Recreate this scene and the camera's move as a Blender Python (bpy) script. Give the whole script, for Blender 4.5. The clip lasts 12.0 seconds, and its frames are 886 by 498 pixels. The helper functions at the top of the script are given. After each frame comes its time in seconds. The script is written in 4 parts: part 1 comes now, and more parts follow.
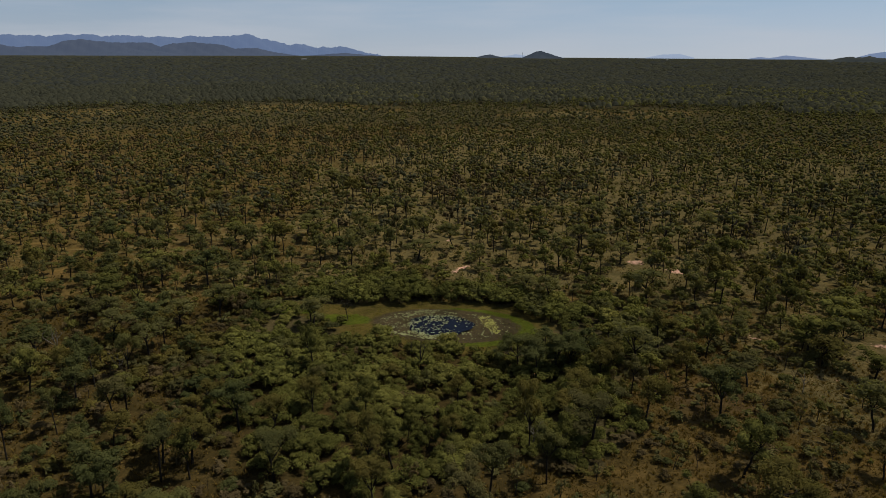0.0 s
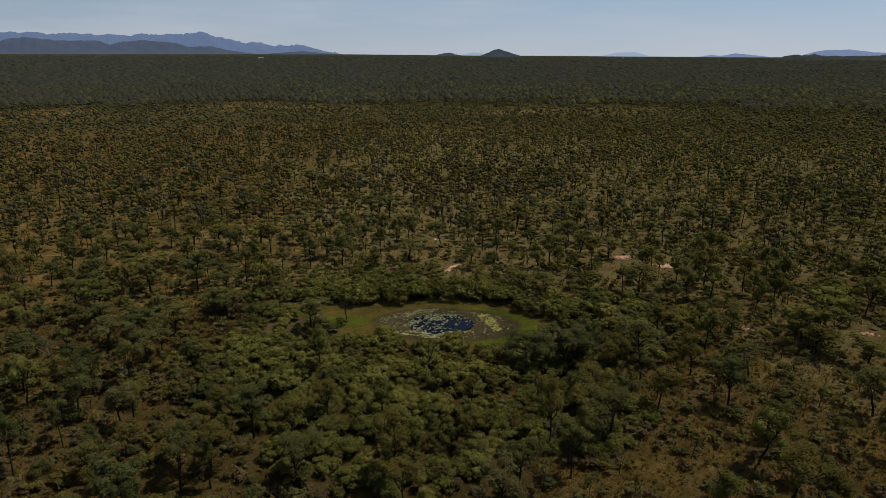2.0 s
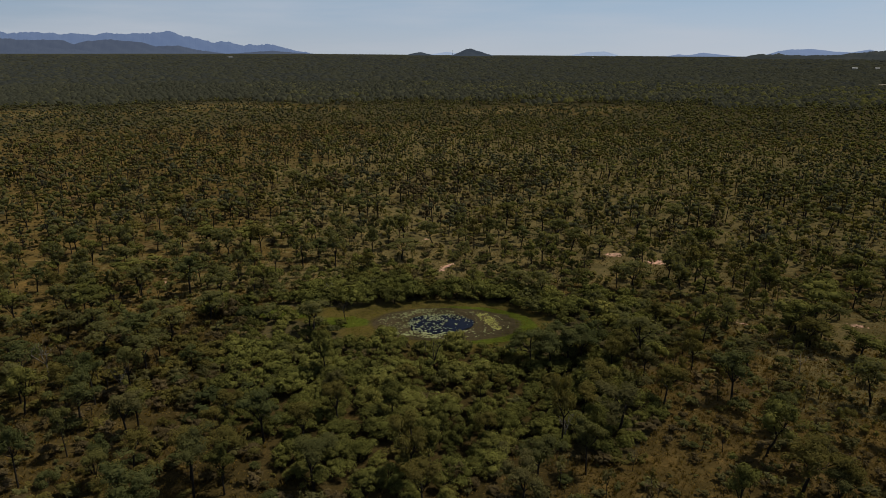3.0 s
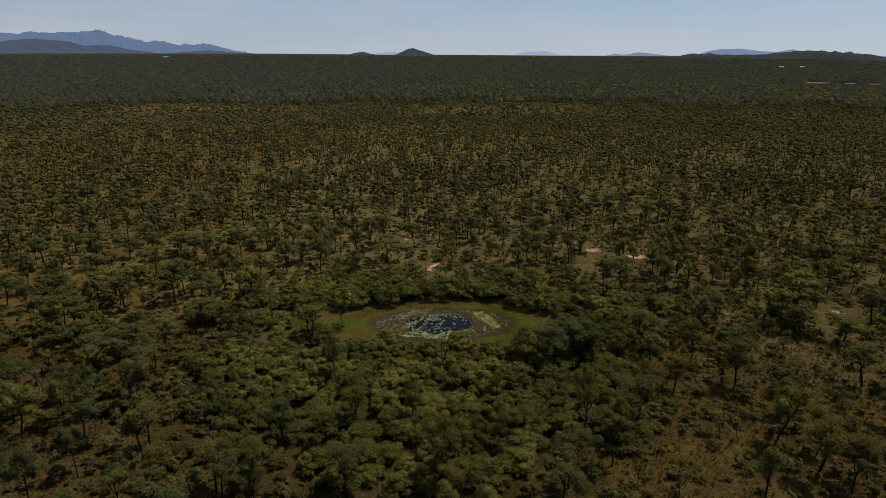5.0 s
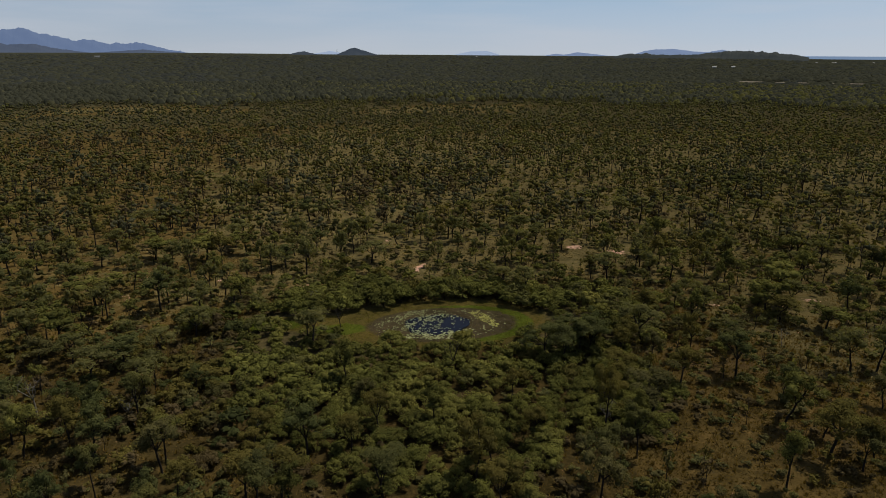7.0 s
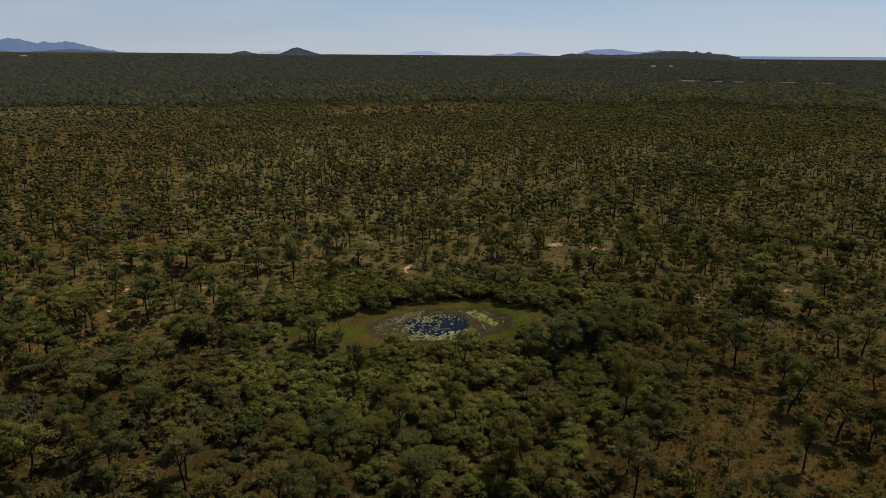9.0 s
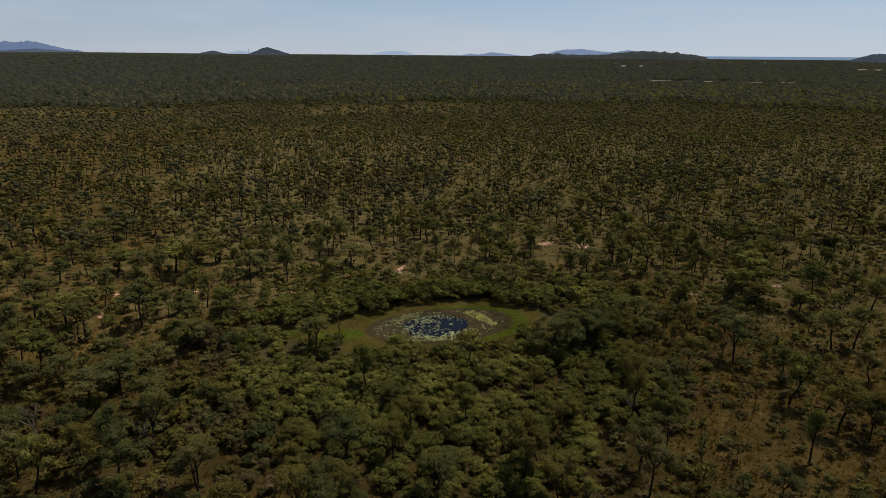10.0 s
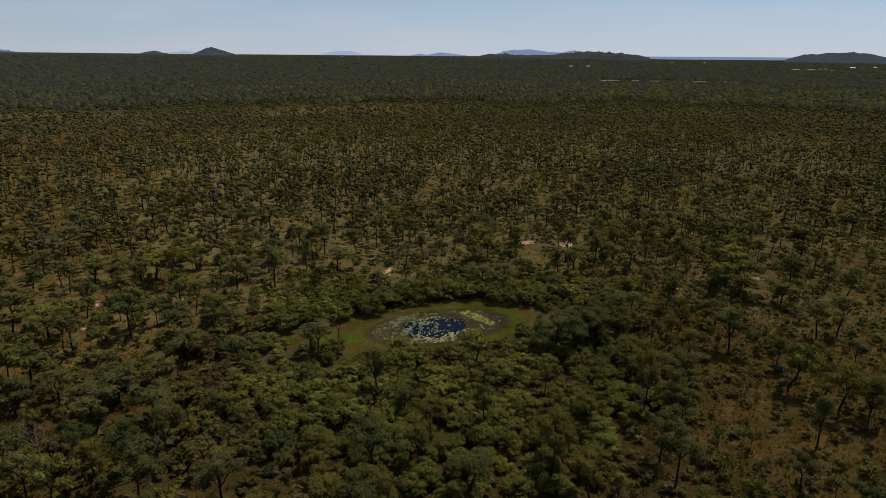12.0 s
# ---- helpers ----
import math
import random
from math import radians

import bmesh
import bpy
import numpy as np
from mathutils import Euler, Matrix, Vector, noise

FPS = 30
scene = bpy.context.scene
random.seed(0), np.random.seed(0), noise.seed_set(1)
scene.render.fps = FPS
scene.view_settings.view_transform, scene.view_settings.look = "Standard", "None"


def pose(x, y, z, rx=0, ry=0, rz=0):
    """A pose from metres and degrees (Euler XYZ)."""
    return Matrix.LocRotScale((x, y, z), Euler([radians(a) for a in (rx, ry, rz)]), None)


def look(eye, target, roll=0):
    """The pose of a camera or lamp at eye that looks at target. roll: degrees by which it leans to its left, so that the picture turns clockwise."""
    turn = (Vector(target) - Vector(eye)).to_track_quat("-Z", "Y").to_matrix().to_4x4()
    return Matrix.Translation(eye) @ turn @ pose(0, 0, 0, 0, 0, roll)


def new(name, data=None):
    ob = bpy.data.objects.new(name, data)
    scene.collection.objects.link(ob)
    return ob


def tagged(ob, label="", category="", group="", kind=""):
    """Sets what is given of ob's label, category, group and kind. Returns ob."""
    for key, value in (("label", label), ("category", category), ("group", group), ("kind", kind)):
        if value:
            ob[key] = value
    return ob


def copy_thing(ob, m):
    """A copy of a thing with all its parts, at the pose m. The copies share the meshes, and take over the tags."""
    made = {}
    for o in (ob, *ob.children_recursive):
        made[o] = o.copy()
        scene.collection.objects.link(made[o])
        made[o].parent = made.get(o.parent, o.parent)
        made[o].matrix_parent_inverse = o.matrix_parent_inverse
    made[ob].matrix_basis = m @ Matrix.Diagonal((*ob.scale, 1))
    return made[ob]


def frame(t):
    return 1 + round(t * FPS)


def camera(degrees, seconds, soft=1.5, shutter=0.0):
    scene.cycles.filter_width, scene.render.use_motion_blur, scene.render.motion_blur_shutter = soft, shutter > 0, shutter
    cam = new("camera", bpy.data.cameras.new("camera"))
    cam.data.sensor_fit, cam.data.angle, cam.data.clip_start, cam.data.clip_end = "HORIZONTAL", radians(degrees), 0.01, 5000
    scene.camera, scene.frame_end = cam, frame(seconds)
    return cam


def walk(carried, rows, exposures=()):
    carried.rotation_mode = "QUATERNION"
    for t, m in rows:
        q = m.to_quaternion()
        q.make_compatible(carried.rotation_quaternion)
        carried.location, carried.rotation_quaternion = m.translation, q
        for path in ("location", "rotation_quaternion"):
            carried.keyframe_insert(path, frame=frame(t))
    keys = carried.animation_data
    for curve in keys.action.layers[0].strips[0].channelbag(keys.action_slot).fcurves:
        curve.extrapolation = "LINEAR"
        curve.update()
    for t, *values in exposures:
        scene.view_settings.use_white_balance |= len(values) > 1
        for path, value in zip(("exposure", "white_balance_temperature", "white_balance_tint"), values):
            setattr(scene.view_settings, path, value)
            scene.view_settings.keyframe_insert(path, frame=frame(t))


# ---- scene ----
cam = camera(68.7, 12.0, soft=0.85)
METRES, EYE, TILT, LEAN, TURN = 56.6, 51.5, -16.7, -0.15, 0.0
ROWS = [
    (0.0, 0.0, 0.0, 0.0, 0.0, 0.0, -0.0),
    (0.5, -0.0254, 0.0014, 0.0007, -0.62, -0.02, 0.19),
    (1.0, -0.0563, 0.0019, 0.0011, -1.42, -0.08, 0.45),
    (1.5, -0.0928, 0.003, 0.0017, -2.36, -0.13, 0.73),
    (2.0, -0.1336, 0.0053, 0.003, -3.42, -0.18, 1.07),
    (2.5, -0.1772, 0.0091, 0.0044, -4.58, -0.23, 1.44),
    (3.0, -0.2214, 0.014, 0.0061, -5.77, -0.28, 1.79),
    (5.0, -0.3964, 0.0417, 0.0148, -10.57, -0.52, 3.22),
    (5.5, -0.4403, 0.0507, 0.0179, -11.77, -0.61, 3.55),
    (6.0, -0.4841, 0.0609, 0.0214, -12.99, -0.68, 3.89),
    (6.5, -0.5277, 0.072, 0.0249, -14.19, -0.78, 4.21),
    (7.0, -0.5708, 0.0836, 0.0287, -15.39, -0.87, 4.53),
    (9.0, -0.736, 0.1388, 0.0474, -20.08, -1.31, 5.79),
    (9.5, -0.7769, 0.1549, 0.0527, -21.28, -1.44, 6.11),
    (10.0, -0.8173, 0.1719, 0.0584, -22.47, -1.57, 6.41),
    (10.5, -0.857, 0.1893, 0.0639, -23.65, -1.71, 6.71),
    (11.0, -0.8965, 0.2077, 0.0696, -24.84, -1.85, 7.03),
    (11.5, -0.9327, 0.2255, 0.0759, -25.99, -1.99, 7.34),
    (12.0, -0.9573, 0.239, 0.0804, -26.8, -2.08, 7.54),
]
walk(cam, [(t, pose(-1.16, 0.15, EYE, TILT, LEAN, TURN) @ pose(METRES * x, METRES * y, METRES * z, 90 + pitch, roll, yaw)) for t, x, y, z, yaw, pitch, roll in ROWS], exposures=((0.0, -0.01), (3.0, 0.0), (7.0, 0.05), (12.0, 0.09)))

# ---------------------------------------------------------------- light
SUN_ELEVATION, SUN_AZIMUTH = 64.0, 78.0        # degrees; azimuth clockwise from +y
world = bpy.data.worlds.new("world")
scene.world = world
world.use_nodes = True
wn = world.node_tree
background = wn.nodes["Background"]
background.inputs["Strength"].default_value = 0.05
sky = wn.nodes.new("ShaderNodeTexSky")
sky.sky_type = "NISHITA"
sky.sun_disc = False
sky.sun_elevation, sky.sun_rotation = radians(SUN_ELEVATION), radians(SUN_AZIMUTH)
sky.air_density, sky.dust_density, sky.ozone_density = 1.0, 0.6, 2.5
# thin high cloud, streaked along the horizon
w_co = wn.nodes.new("ShaderNodeTexCoord")
w_map = wn.nodes.new("ShaderNodeMapping")
w_map.inputs["Scale"].default_value = (1.6, 1.6, 14.0)
w_noise = wn.nodes.new("ShaderNodeTexNoise")
w_noise.inputs["Scale"].default_value = 1.7
w_noise.inputs["Detail"].default_value = 6.0
w_noise.inputs["Roughness"].default_value = 0.55
w_ramp = wn.nodes.new("ShaderNodeMapRange")
w_ramp.inputs["From Min"].default_value, w_ramp.inputs["From Max"].default_value = 0.42, 0.75
w_ramp.inputs["To Max"].default_value = 0.55
w_mix = wn.nodes.new("ShaderNodeMixRGB")
w_mix.inputs["Color2"].default_value = (10.0, 10.6, 11.8, 1)
wn.links.new(w_co.outputs["Generated"], w_map.inputs["Vector"])
wn.links.new(w_map.outputs["Vector"], w_noise.inputs["Vector"])
wn.links.new(w_noise.outputs["Fac"], w_ramp.inputs["Value"])
wn.links.new(w_ramp.outputs["Result"], w_mix.inputs["Fac"])
# haze: the air whitens towards the horizon, all round
w_sep = wn.nodes.new("ShaderNodeSeparateXYZ")
w_haze = wn.nodes.new("ShaderNodeMapRange")
w_haze.interpolation_type = "SMOOTHSTEP"
w_haze.inputs["From Min"].default_value, w_haze.inputs["From Max"].default_value = 0.04, 0.26
w_haze.inputs["To Min"].default_value, w_haze.inputs["To Max"].default_value = 0.95, 0.0
w_tone = wn.nodes.new("ShaderNodeMapRange")
w_tone.inputs["From Max"].default_value = 0.10
w_low = wn.nodes.new("ShaderNodeMixRGB")
w_low.inputs["Color1"].default_value = (8.1, 9.1, 10.4, 1)
w_low.inputs["Color2"].default_value = (5.1, 7.6, 10.6, 1)
w_air = wn.nodes.new("ShaderNodeMixRGB")
wn.links.new(w_co.outputs["Generated"], w_sep.inputs["Vector"])
wn.links.new(w_sep.outputs["Z"], w_haze.inputs["Value"])
wn.links.new(w_sep.outputs["Z"], w_tone.inputs["Value"])
wn.links.new(w_tone.outputs["Result"], w_low.inputs["Fac"])
w_side = wn.nodes.new("ShaderNodeMapRange")
w_side.inputs["From Min"].default_value, w_side.inputs["From Max"].default_value = -0.5, 0.9
w_side.inputs["To Min"].default_value, w_side.inputs["To Max"].default_value = 0.97, 1.26
w_lit = wn.nodes.new("ShaderNodeMixRGB")
w_lit.blend_type = "MULTIPLY"
w_lit.inputs["Fac"].default_value = 1.0
wn.links.new(w_sep.outputs["X"], w_side.inputs["Value"])
wn.links.new(w_low.outputs["Color"], w_lit.inputs["Color1"])
wn.links.new(w_side.outputs["Result"], w_lit.inputs["Color2"])
wn.links.new(w_lit.outputs["Color"], w_air.inputs["Color2"])
wn.links.new(w_haze.outputs["Result"], w_air.inputs["Fac"])
wn.links.new(sky.outputs["Color"], w_air.inputs["Color1"])
wn.links.new(w_air.outputs["Color"], w_mix.inputs["Color1"])
wn.links.new(w_mix.outputs["Color"], background.inputs["Color"])

sun = new("sun", bpy.data.lights.new("sun", "SUN"))
sun.data.energy, sun.data.angle, sun.data.color = 3.6, radians(0.53), (1.0, 0.93, 0.80)
_az, _el = radians(SUN_AZIMUTH), radians(SUN_ELEVATION)
sun.matrix_world = look((300 * math.sin(_az) * math.cos(_el), 300 * math.cos(_az) * math.cos(_el), 300 * math.sin(_el)), (0, 0, 0))


# ---------------------------------------------------------------- materials
def shader(name):
    m = bpy.data.materials.new(name)
    m.use_nodes = True
    nt = m.node_tree
    nt.nodes.clear()
    out = nt.nodes.new("ShaderNodeOutputMaterial")
    return m, nt, out


def add(nt, kind, **inputs):
    n = nt.nodes.new(kind)
    for key, value in inputs.items():
        n.inputs[key.replace("_", " ")].default_value = value
    return n


def noise_node(nt, scale, detail=4.0, rough=0.55):
    co = nt.nodes.new("ShaderNodeNewGeometry")
    n = add(nt, "ShaderNodeTexNoise", Scale=scale, Detail=detail, Roughness=rough)
    nt.links.new(co.outputs["Position"], n.inputs["Vector"])
    return n.outputs["Fac"]


def ramp(nt, source, *stops):
    r = nt.nodes.new("ShaderNodeValToRGB")
    e = r.color_ramp.elements
    e[0].position, e[0].color = stops[0][0], (*stops[0][1], 1)
    e[1].position, e[1].color = stops[-1][0], (*stops[-1][1], 1)
    for at, colour in stops[1:-1]:
        e.new(at).color = (*colour, 1)
    nt.links.new(source, r.inputs["Fac"])
    return r.outputs["Color"]


def mixed(nt, kind, fac, a, b):
    m = nt.nodes.new("ShaderNodeMixRGB")
    m.blend_type = kind
    for socket, value in (("Fac", fac), ("Color1", a), ("Color2", b)):
        if isinstance(value, (int, float)):
            m.inputs[socket].default_value = value
        elif isinstance(value, tuple):
            m.inputs[socket].default_value = (*value, 1)
        else:
            nt.links.new(value, m.inputs[socket])
    return m.outputs["Color"]


def foliage(name, dark, mid, light, glow=0.32, low=0.80, high=1.18):
    """Leaves: colour wanders from tree to tree and from leaf to leaf; part of the light shines through."""
    m, nt, out = shader(name)
    geo = nt.nodes.new("ShaderNodeNewGeometry")
    big = noise_node(nt, 0.11, 2.0)
    base = ramp(nt, big, (0.30, dark), (0.5, mid), (0.72, light))
    leaf = ramp(nt, geo.outputs["Random Per Island"], (0.0, (low, low, low)), (1.0, (high, high * 0.97, high * 0.88)))
    colour = mixed(nt, "MULTIPLY", 1.0, base, leaf)
    diff = add(nt, "ShaderNodeBsdfDiffuse", Roughness=0.4)
    trans = nt.nodes.new("ShaderNodeBsdfTranslucent")
    nt.links.new(colour, diff.inputs["Color"])
    nt.links.new(mixed(nt, "MULTIPLY", 1.0, colour, (1.2, 1.2, 0.5)), trans.inputs["Color"])
    m1 = add(nt, "ShaderNodeMixShader", Fac=glow)
    nt.links.new(diff.outputs[0], m1.inputs[1])
    nt.links.new(trans.outputs[0], m1.inputs[2])
    nt.links.new(m1.outputs[0], out.inputs["Surface"])
    return m


def matte(name, lo, hi, scale=3.0, rough=0.9, bump=0.0):
    m, nt, out = shader(name)
    f = noise_node(nt, scale, 6.0, 0.65)
    p = add(nt, "ShaderNodeBsdfPrincipled", Roughness=rough)
    p.inputs["Specular IOR Level"].default_value = 0.5 if rough < 0.7 else 0.08
    nt.links.new(ramp(nt, f, (0.3, lo), (0.7, hi)), p.inputs["Base Color"])
    if bump:
        b = add(nt, "ShaderNodeBump", Strength=bump, Distance=0.1)
        nt.links.new(f, b.inputs["Height"])
        nt.links.new(b.outputs["Normal"], p.inputs["Normal"])
    nt.links.new(p.outputs[0], out.inputs["Surface"])
    return m


LEAF_OLIVE = foliage("leaf_olive", (0.081, 0.073, 0.023), (0.114, 0.099, 0.030), (0.154, 0.127, 0.038))
LEAF_GREEN = foliage("leaf_green", (0.065, 0.068, 0.029), (0.096, 0.096, 0.035), (0.138, 0.131, 0.043))
LEAF_GREY = foliage("leaf_grey", (0.074, 0.070, 0.029), (0.096, 0.089, 0.037), (0.122, 0.109, 0.046))
LEAF_BROWN = foliage("leaf_brown", (0.082, 0.064, 0.032), (0.108, 0.083, 0.042), (0.139, 0.103, 0.054))
LEAF_DARK = foliage("leaf_dark", (0.055, 0.063, 0.025), (0.077, 0.085, 0.032), (0.107, 0.110, 0.043))
LEAF_THICKET = foliage("leaf_thicket", (0.064, 0.068, 0.020), (0.119, 0.121, 0.033), (0.184, 0.177, 0.049), glow=0.20, low=0.72, high=1.24)
LEAF_SHRUB = foliage("leaf_shrub", (0.060, 0.062, 0.019), (0.112, 0.111, 0.031), (0.179, 0.166, 0.047), glow=0.20, low=0.72, high=1.24)
# haze put into far leaf colours: lifted shade, then greyer and bluer outward
LEAF_FAR_GREEN = foliage("far_leaf_green", (0.114, 0.114, 0.045), (0.147, 0.142, 0.058), (0.184, 0.171, 0.069), glow=0.50, low=0.78, high=1.2)
LEAF_HAZE_MID = foliage("far_leaf_haze_mid", (0.089, 0.092, 0.057), (0.116, 0.115, 0.069), (0.142, 0.136, 0.082), glow=0.50, low=0.85, high=1.15)
LEAF_HAZE_GREY = foliage("far_leaf_haze_grey", (0.053, 0.055, 0.041), (0.062, 0.065, 0.047), (0.073, 0.074, 0.052), low=0.88, high=1.1)
LEAF_HAZE_BLUE = foliage("far_leaf_haze_blue", (0.045, 0.050, 0.046), (0.052, 0.057, 0.052), (0.060, 0.064, 0.057), low=0.9, high=1.08)
GRASS = foliage("grass_dry", (0.089, 0.062, 0.017), (0.126, 0.086, 0.025), (0.176, 0.120, 0.038), 0.3, low=0.74, high=1.26)
GRASS_GREEN = foliage("grass_green", (0.068, 0.072, 0.012), (0.095, 0.092, 0.016), (0.125, 0.110, 0.022), 0.3)
REED = foliage("reed", (0.060, 0.052, 0.018), (0.085, 0.072, 0.026), (0.115, 0.095, 0.036), 0.3)
BARK = matte("bark", (0.014, 0.012, 0.009), (0.040, 0.034, 0.026), 2.5, 0.95)
BARK_PALE = matte("bark_pale", (0.09, 0.080, 0.066), (0.20, 0.18, 0.15), 2.5, 0.9)
PAD = matte("lily_leaf", (0.13, 0.14, 0.055), (0.29, 0.295, 0.14), 1.1, 0.75)
PAD_YELLOW = matte("lily_leaf_yellow", (0.22, 0.22, 0.05), (0.40, 0.38, 0.11), 1.1, 0.75)
ROOF = matte("painted_roof", (0.20, 0.20, 0.19), (0.32, 0.32, 0.31), 0.2, 0.5)
WALL_PAINT = matte("painted_wall", (0.34, 0.32, 0.29), (0.48, 0.46, 0.42), 0.3, 0.8)
TRACK = matte("pale_track", (0.13, 0.11, 0.08), (0.27, 0.23, 0.18), 0.02, 0.95)


def water_material():
    m, nt, out = shader("still_water")
    p = add(nt, "ShaderNodeBsdfPrincipled", Roughness=0.06, IOR=1.33)
    p.inputs["Base Color"].default_value = (0.004, 0.006, 0.014, 1)
    p.inputs["Specular IOR Level"].default_value = 0.14
    b = add(nt, "ShaderNodeBump", Strength=0.12, Distance=0.02)
    nt.links.new(noise_node(nt, 5.0, 2.0), b.inputs["Height"])
    nt.links.new(b.outputs["Normal"], p.inputs["Normal"])
    nt.links.new(p.outputs[0], out.inputs["Surface"])
    return m


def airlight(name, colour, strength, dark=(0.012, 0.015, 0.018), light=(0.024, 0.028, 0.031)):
    """Ranges so far off that the air in front of them outshines them; their surface emits that haze."""
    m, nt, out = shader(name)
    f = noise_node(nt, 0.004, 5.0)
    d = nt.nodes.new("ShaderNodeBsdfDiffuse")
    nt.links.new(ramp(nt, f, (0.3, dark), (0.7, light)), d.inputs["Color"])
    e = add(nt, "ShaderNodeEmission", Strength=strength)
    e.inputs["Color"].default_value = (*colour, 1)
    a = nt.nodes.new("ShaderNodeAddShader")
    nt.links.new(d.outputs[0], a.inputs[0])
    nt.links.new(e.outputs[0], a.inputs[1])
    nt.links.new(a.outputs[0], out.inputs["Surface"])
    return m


WATER = water_material()


def ground_material():
    """Dry grass, soil and sand; the zones come from the sheet's own attributes, their ragged edges from noise."""
    m, nt, out = shader("savanna_ground")
    big, mid, fine = noise_node(nt, 0.035, 5.0, 0.6), noise_node(nt, 0.35, 6.0, 0.65), noise_node(nt, 3.0, 4.0, 0.7)
    grass = ramp(nt, mid, (0.30, (0.070, 0.049, 0.017)), (0.5, (0.108, 0.075, 0.026)), (0.72, (0.154, 0.104, 0.037)))
    soil = ramp(nt, mid, (0.30, (0.072, 0.047, 0.023)), (0.7, (0.115, 0.075, 0.037)))
    soily = ramp(nt, big, (0.54, (0, 0, 0)), (0.72, (1, 1, 1)))
    c = mixed(nt, "MIX", soily, grass, soil)

    ragged = noise_node(nt, 1.1, 5.0, 0.75)

    def zone(attribute, colour_lo, colour_hi, c, edge=0.9, grain=mid):
        a = nt.nodes.new("ShaderNodeAttribute")
        a.attribute_name = attribute
        s = nt.nodes.new("ShaderNodeMath")
        s.operation = "ADD"
        nt.links.new(a.outputs["Fac"], s.inputs[0])
        k = nt.nodes.new("ShaderNodeMath")
        k.operation = "MULTIPLY_ADD"
        k.inputs[1].default_value, k.inputs[2].default_value = edge, -edge / 2
        nt.links.new(grain, k.inputs[0])
        nt.links.new(k.outputs[0], s.inputs[1])
        fac = ramp(nt, s.outputs[0], (0.42, (0, 0, 0)), (0.58, (1, 1, 1)))
        return mixed(nt, "MIX", fac, c, ramp(nt, fine, (0.3, colour_lo), (0.7, colour_hi)))

    c = zone("straw", (0.108, 0.087, 0.035), (0.176, 0.136, 0.058), c, 1.6)
    c = zone("woods", (0.058, 0.049, 0.022), (0.100, 0.079, 0.036), c)
    c = zone("litter", (0.042, 0.032, 0.012), (0.078, 0.055, 0.020), c, 1.4)
    # tree cover of the far plain, haze greying put into its colour
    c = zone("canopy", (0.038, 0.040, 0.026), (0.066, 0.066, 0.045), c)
    c = zone("meadow", (0.075, 0.062, 0.016), (0.115, 0.086, 0.026), c)
    c = zone("lush", (0.062, 0.080, 0.011), (0.094, 0.110, 0.016), c)
    c = zone("marsh", (0.050, 0.040, 0.022), (0.085, 0.066, 0.036), c, 0.5)
    c = zone("sand", (0.38, 0.22, 0.15), (0.80, 0.50, 0.37), c, 2.4, ragged)
    c = mixed(nt, "MULTIPLY", 1.0, c, ramp(nt, fine, (0.25, (0.80, 0.80, 0.80)), (0.75, (1.16, 1.16, 1.16))))
    c = mixed(nt, "MULTIPLY", 1.0, c, ramp(nt, ragged, (0.28, (0.60, 0.62, 0.60)), (0.5, (1.0, 1.0, 1.0)), (0.75, (1.28, 1.22, 1.14))))
    patch = noise_node(nt, 0.13, 5.0, 0.7)
    c = mixed(nt, "MULTIPLY", 1.0, c, ramp(nt, patch, (0.36, (0.68, 0.70, 0.66)), (0.5, (1.0, 1.0, 1.0)), (0.66, (1.24, 1.16, 1.06))))
    d = add(nt, "ShaderNodeBsdfDiffuse", Roughness=1.0)
    b = add(nt, "ShaderNodeBump", Strength=0.6, Distance=0.25)
    nt.links.new(mid, b.inputs["Height"])
    nt.links.new(b.outputs["Normal"], d.inputs["Normal"])
    nt.links.new(c, d.inputs["Color"])
    nt.links.new(d.outputs[0], out.inputs["Surface"])
    return m


# ---------------------------------------------------------------- mesh helpers
rng = np.random.default_rng(7)


def mesh(name, verts, faces, materials, slots=None, smooth=False):
    """A mesh from arrays; faces: an array (n, 3 or 4), or a list of such arrays."""
    verts = np.asarray(verts, np.float32).reshape(-1, 3)
    groups = [np.asarray(f, np.int32) for f in (faces if isinstance(faces, list) else [faces]) if len(f)]
    loops = np.concatenate([f.ravel() for f in groups])
    sizes = np.concatenate([np.full(len(f), f.shape[1], np.int32) for f in groups])
    me = bpy.data.meshes.new(name)
    me.vertices.add(len(verts))
    me.vertices.foreach_set("co", verts.ravel())
    me.loops.add(len(loops))
    me.loops.foreach_set("vertex_index", loops)
    me.polygons.add(len(sizes))
    me.polygons.foreach_set("loop_start", np.concatenate([[0], np.cumsum(sizes)[:-1]]).astype(np.int32))
    for m in materials:
        me.materials.append(m)
    if slots is not None:
        me.polygons.foreach_set("material_index", np.asarray(slots, np.int32))
    me.update(calc_edges=True)
    me.polygons.foreach_set("use_smooth", np.full(len(sizes), smooth))
    me.validate()
    return me


def part(name, me, parent, label=""):
    ob = new(name, me)
    ob.parent = parent
    return tagged(ob, label) if label else ob


def unit(v):
    return v / np.maximum(np.linalg.norm(v, axis=-1, keepdims=True), 1e-9)


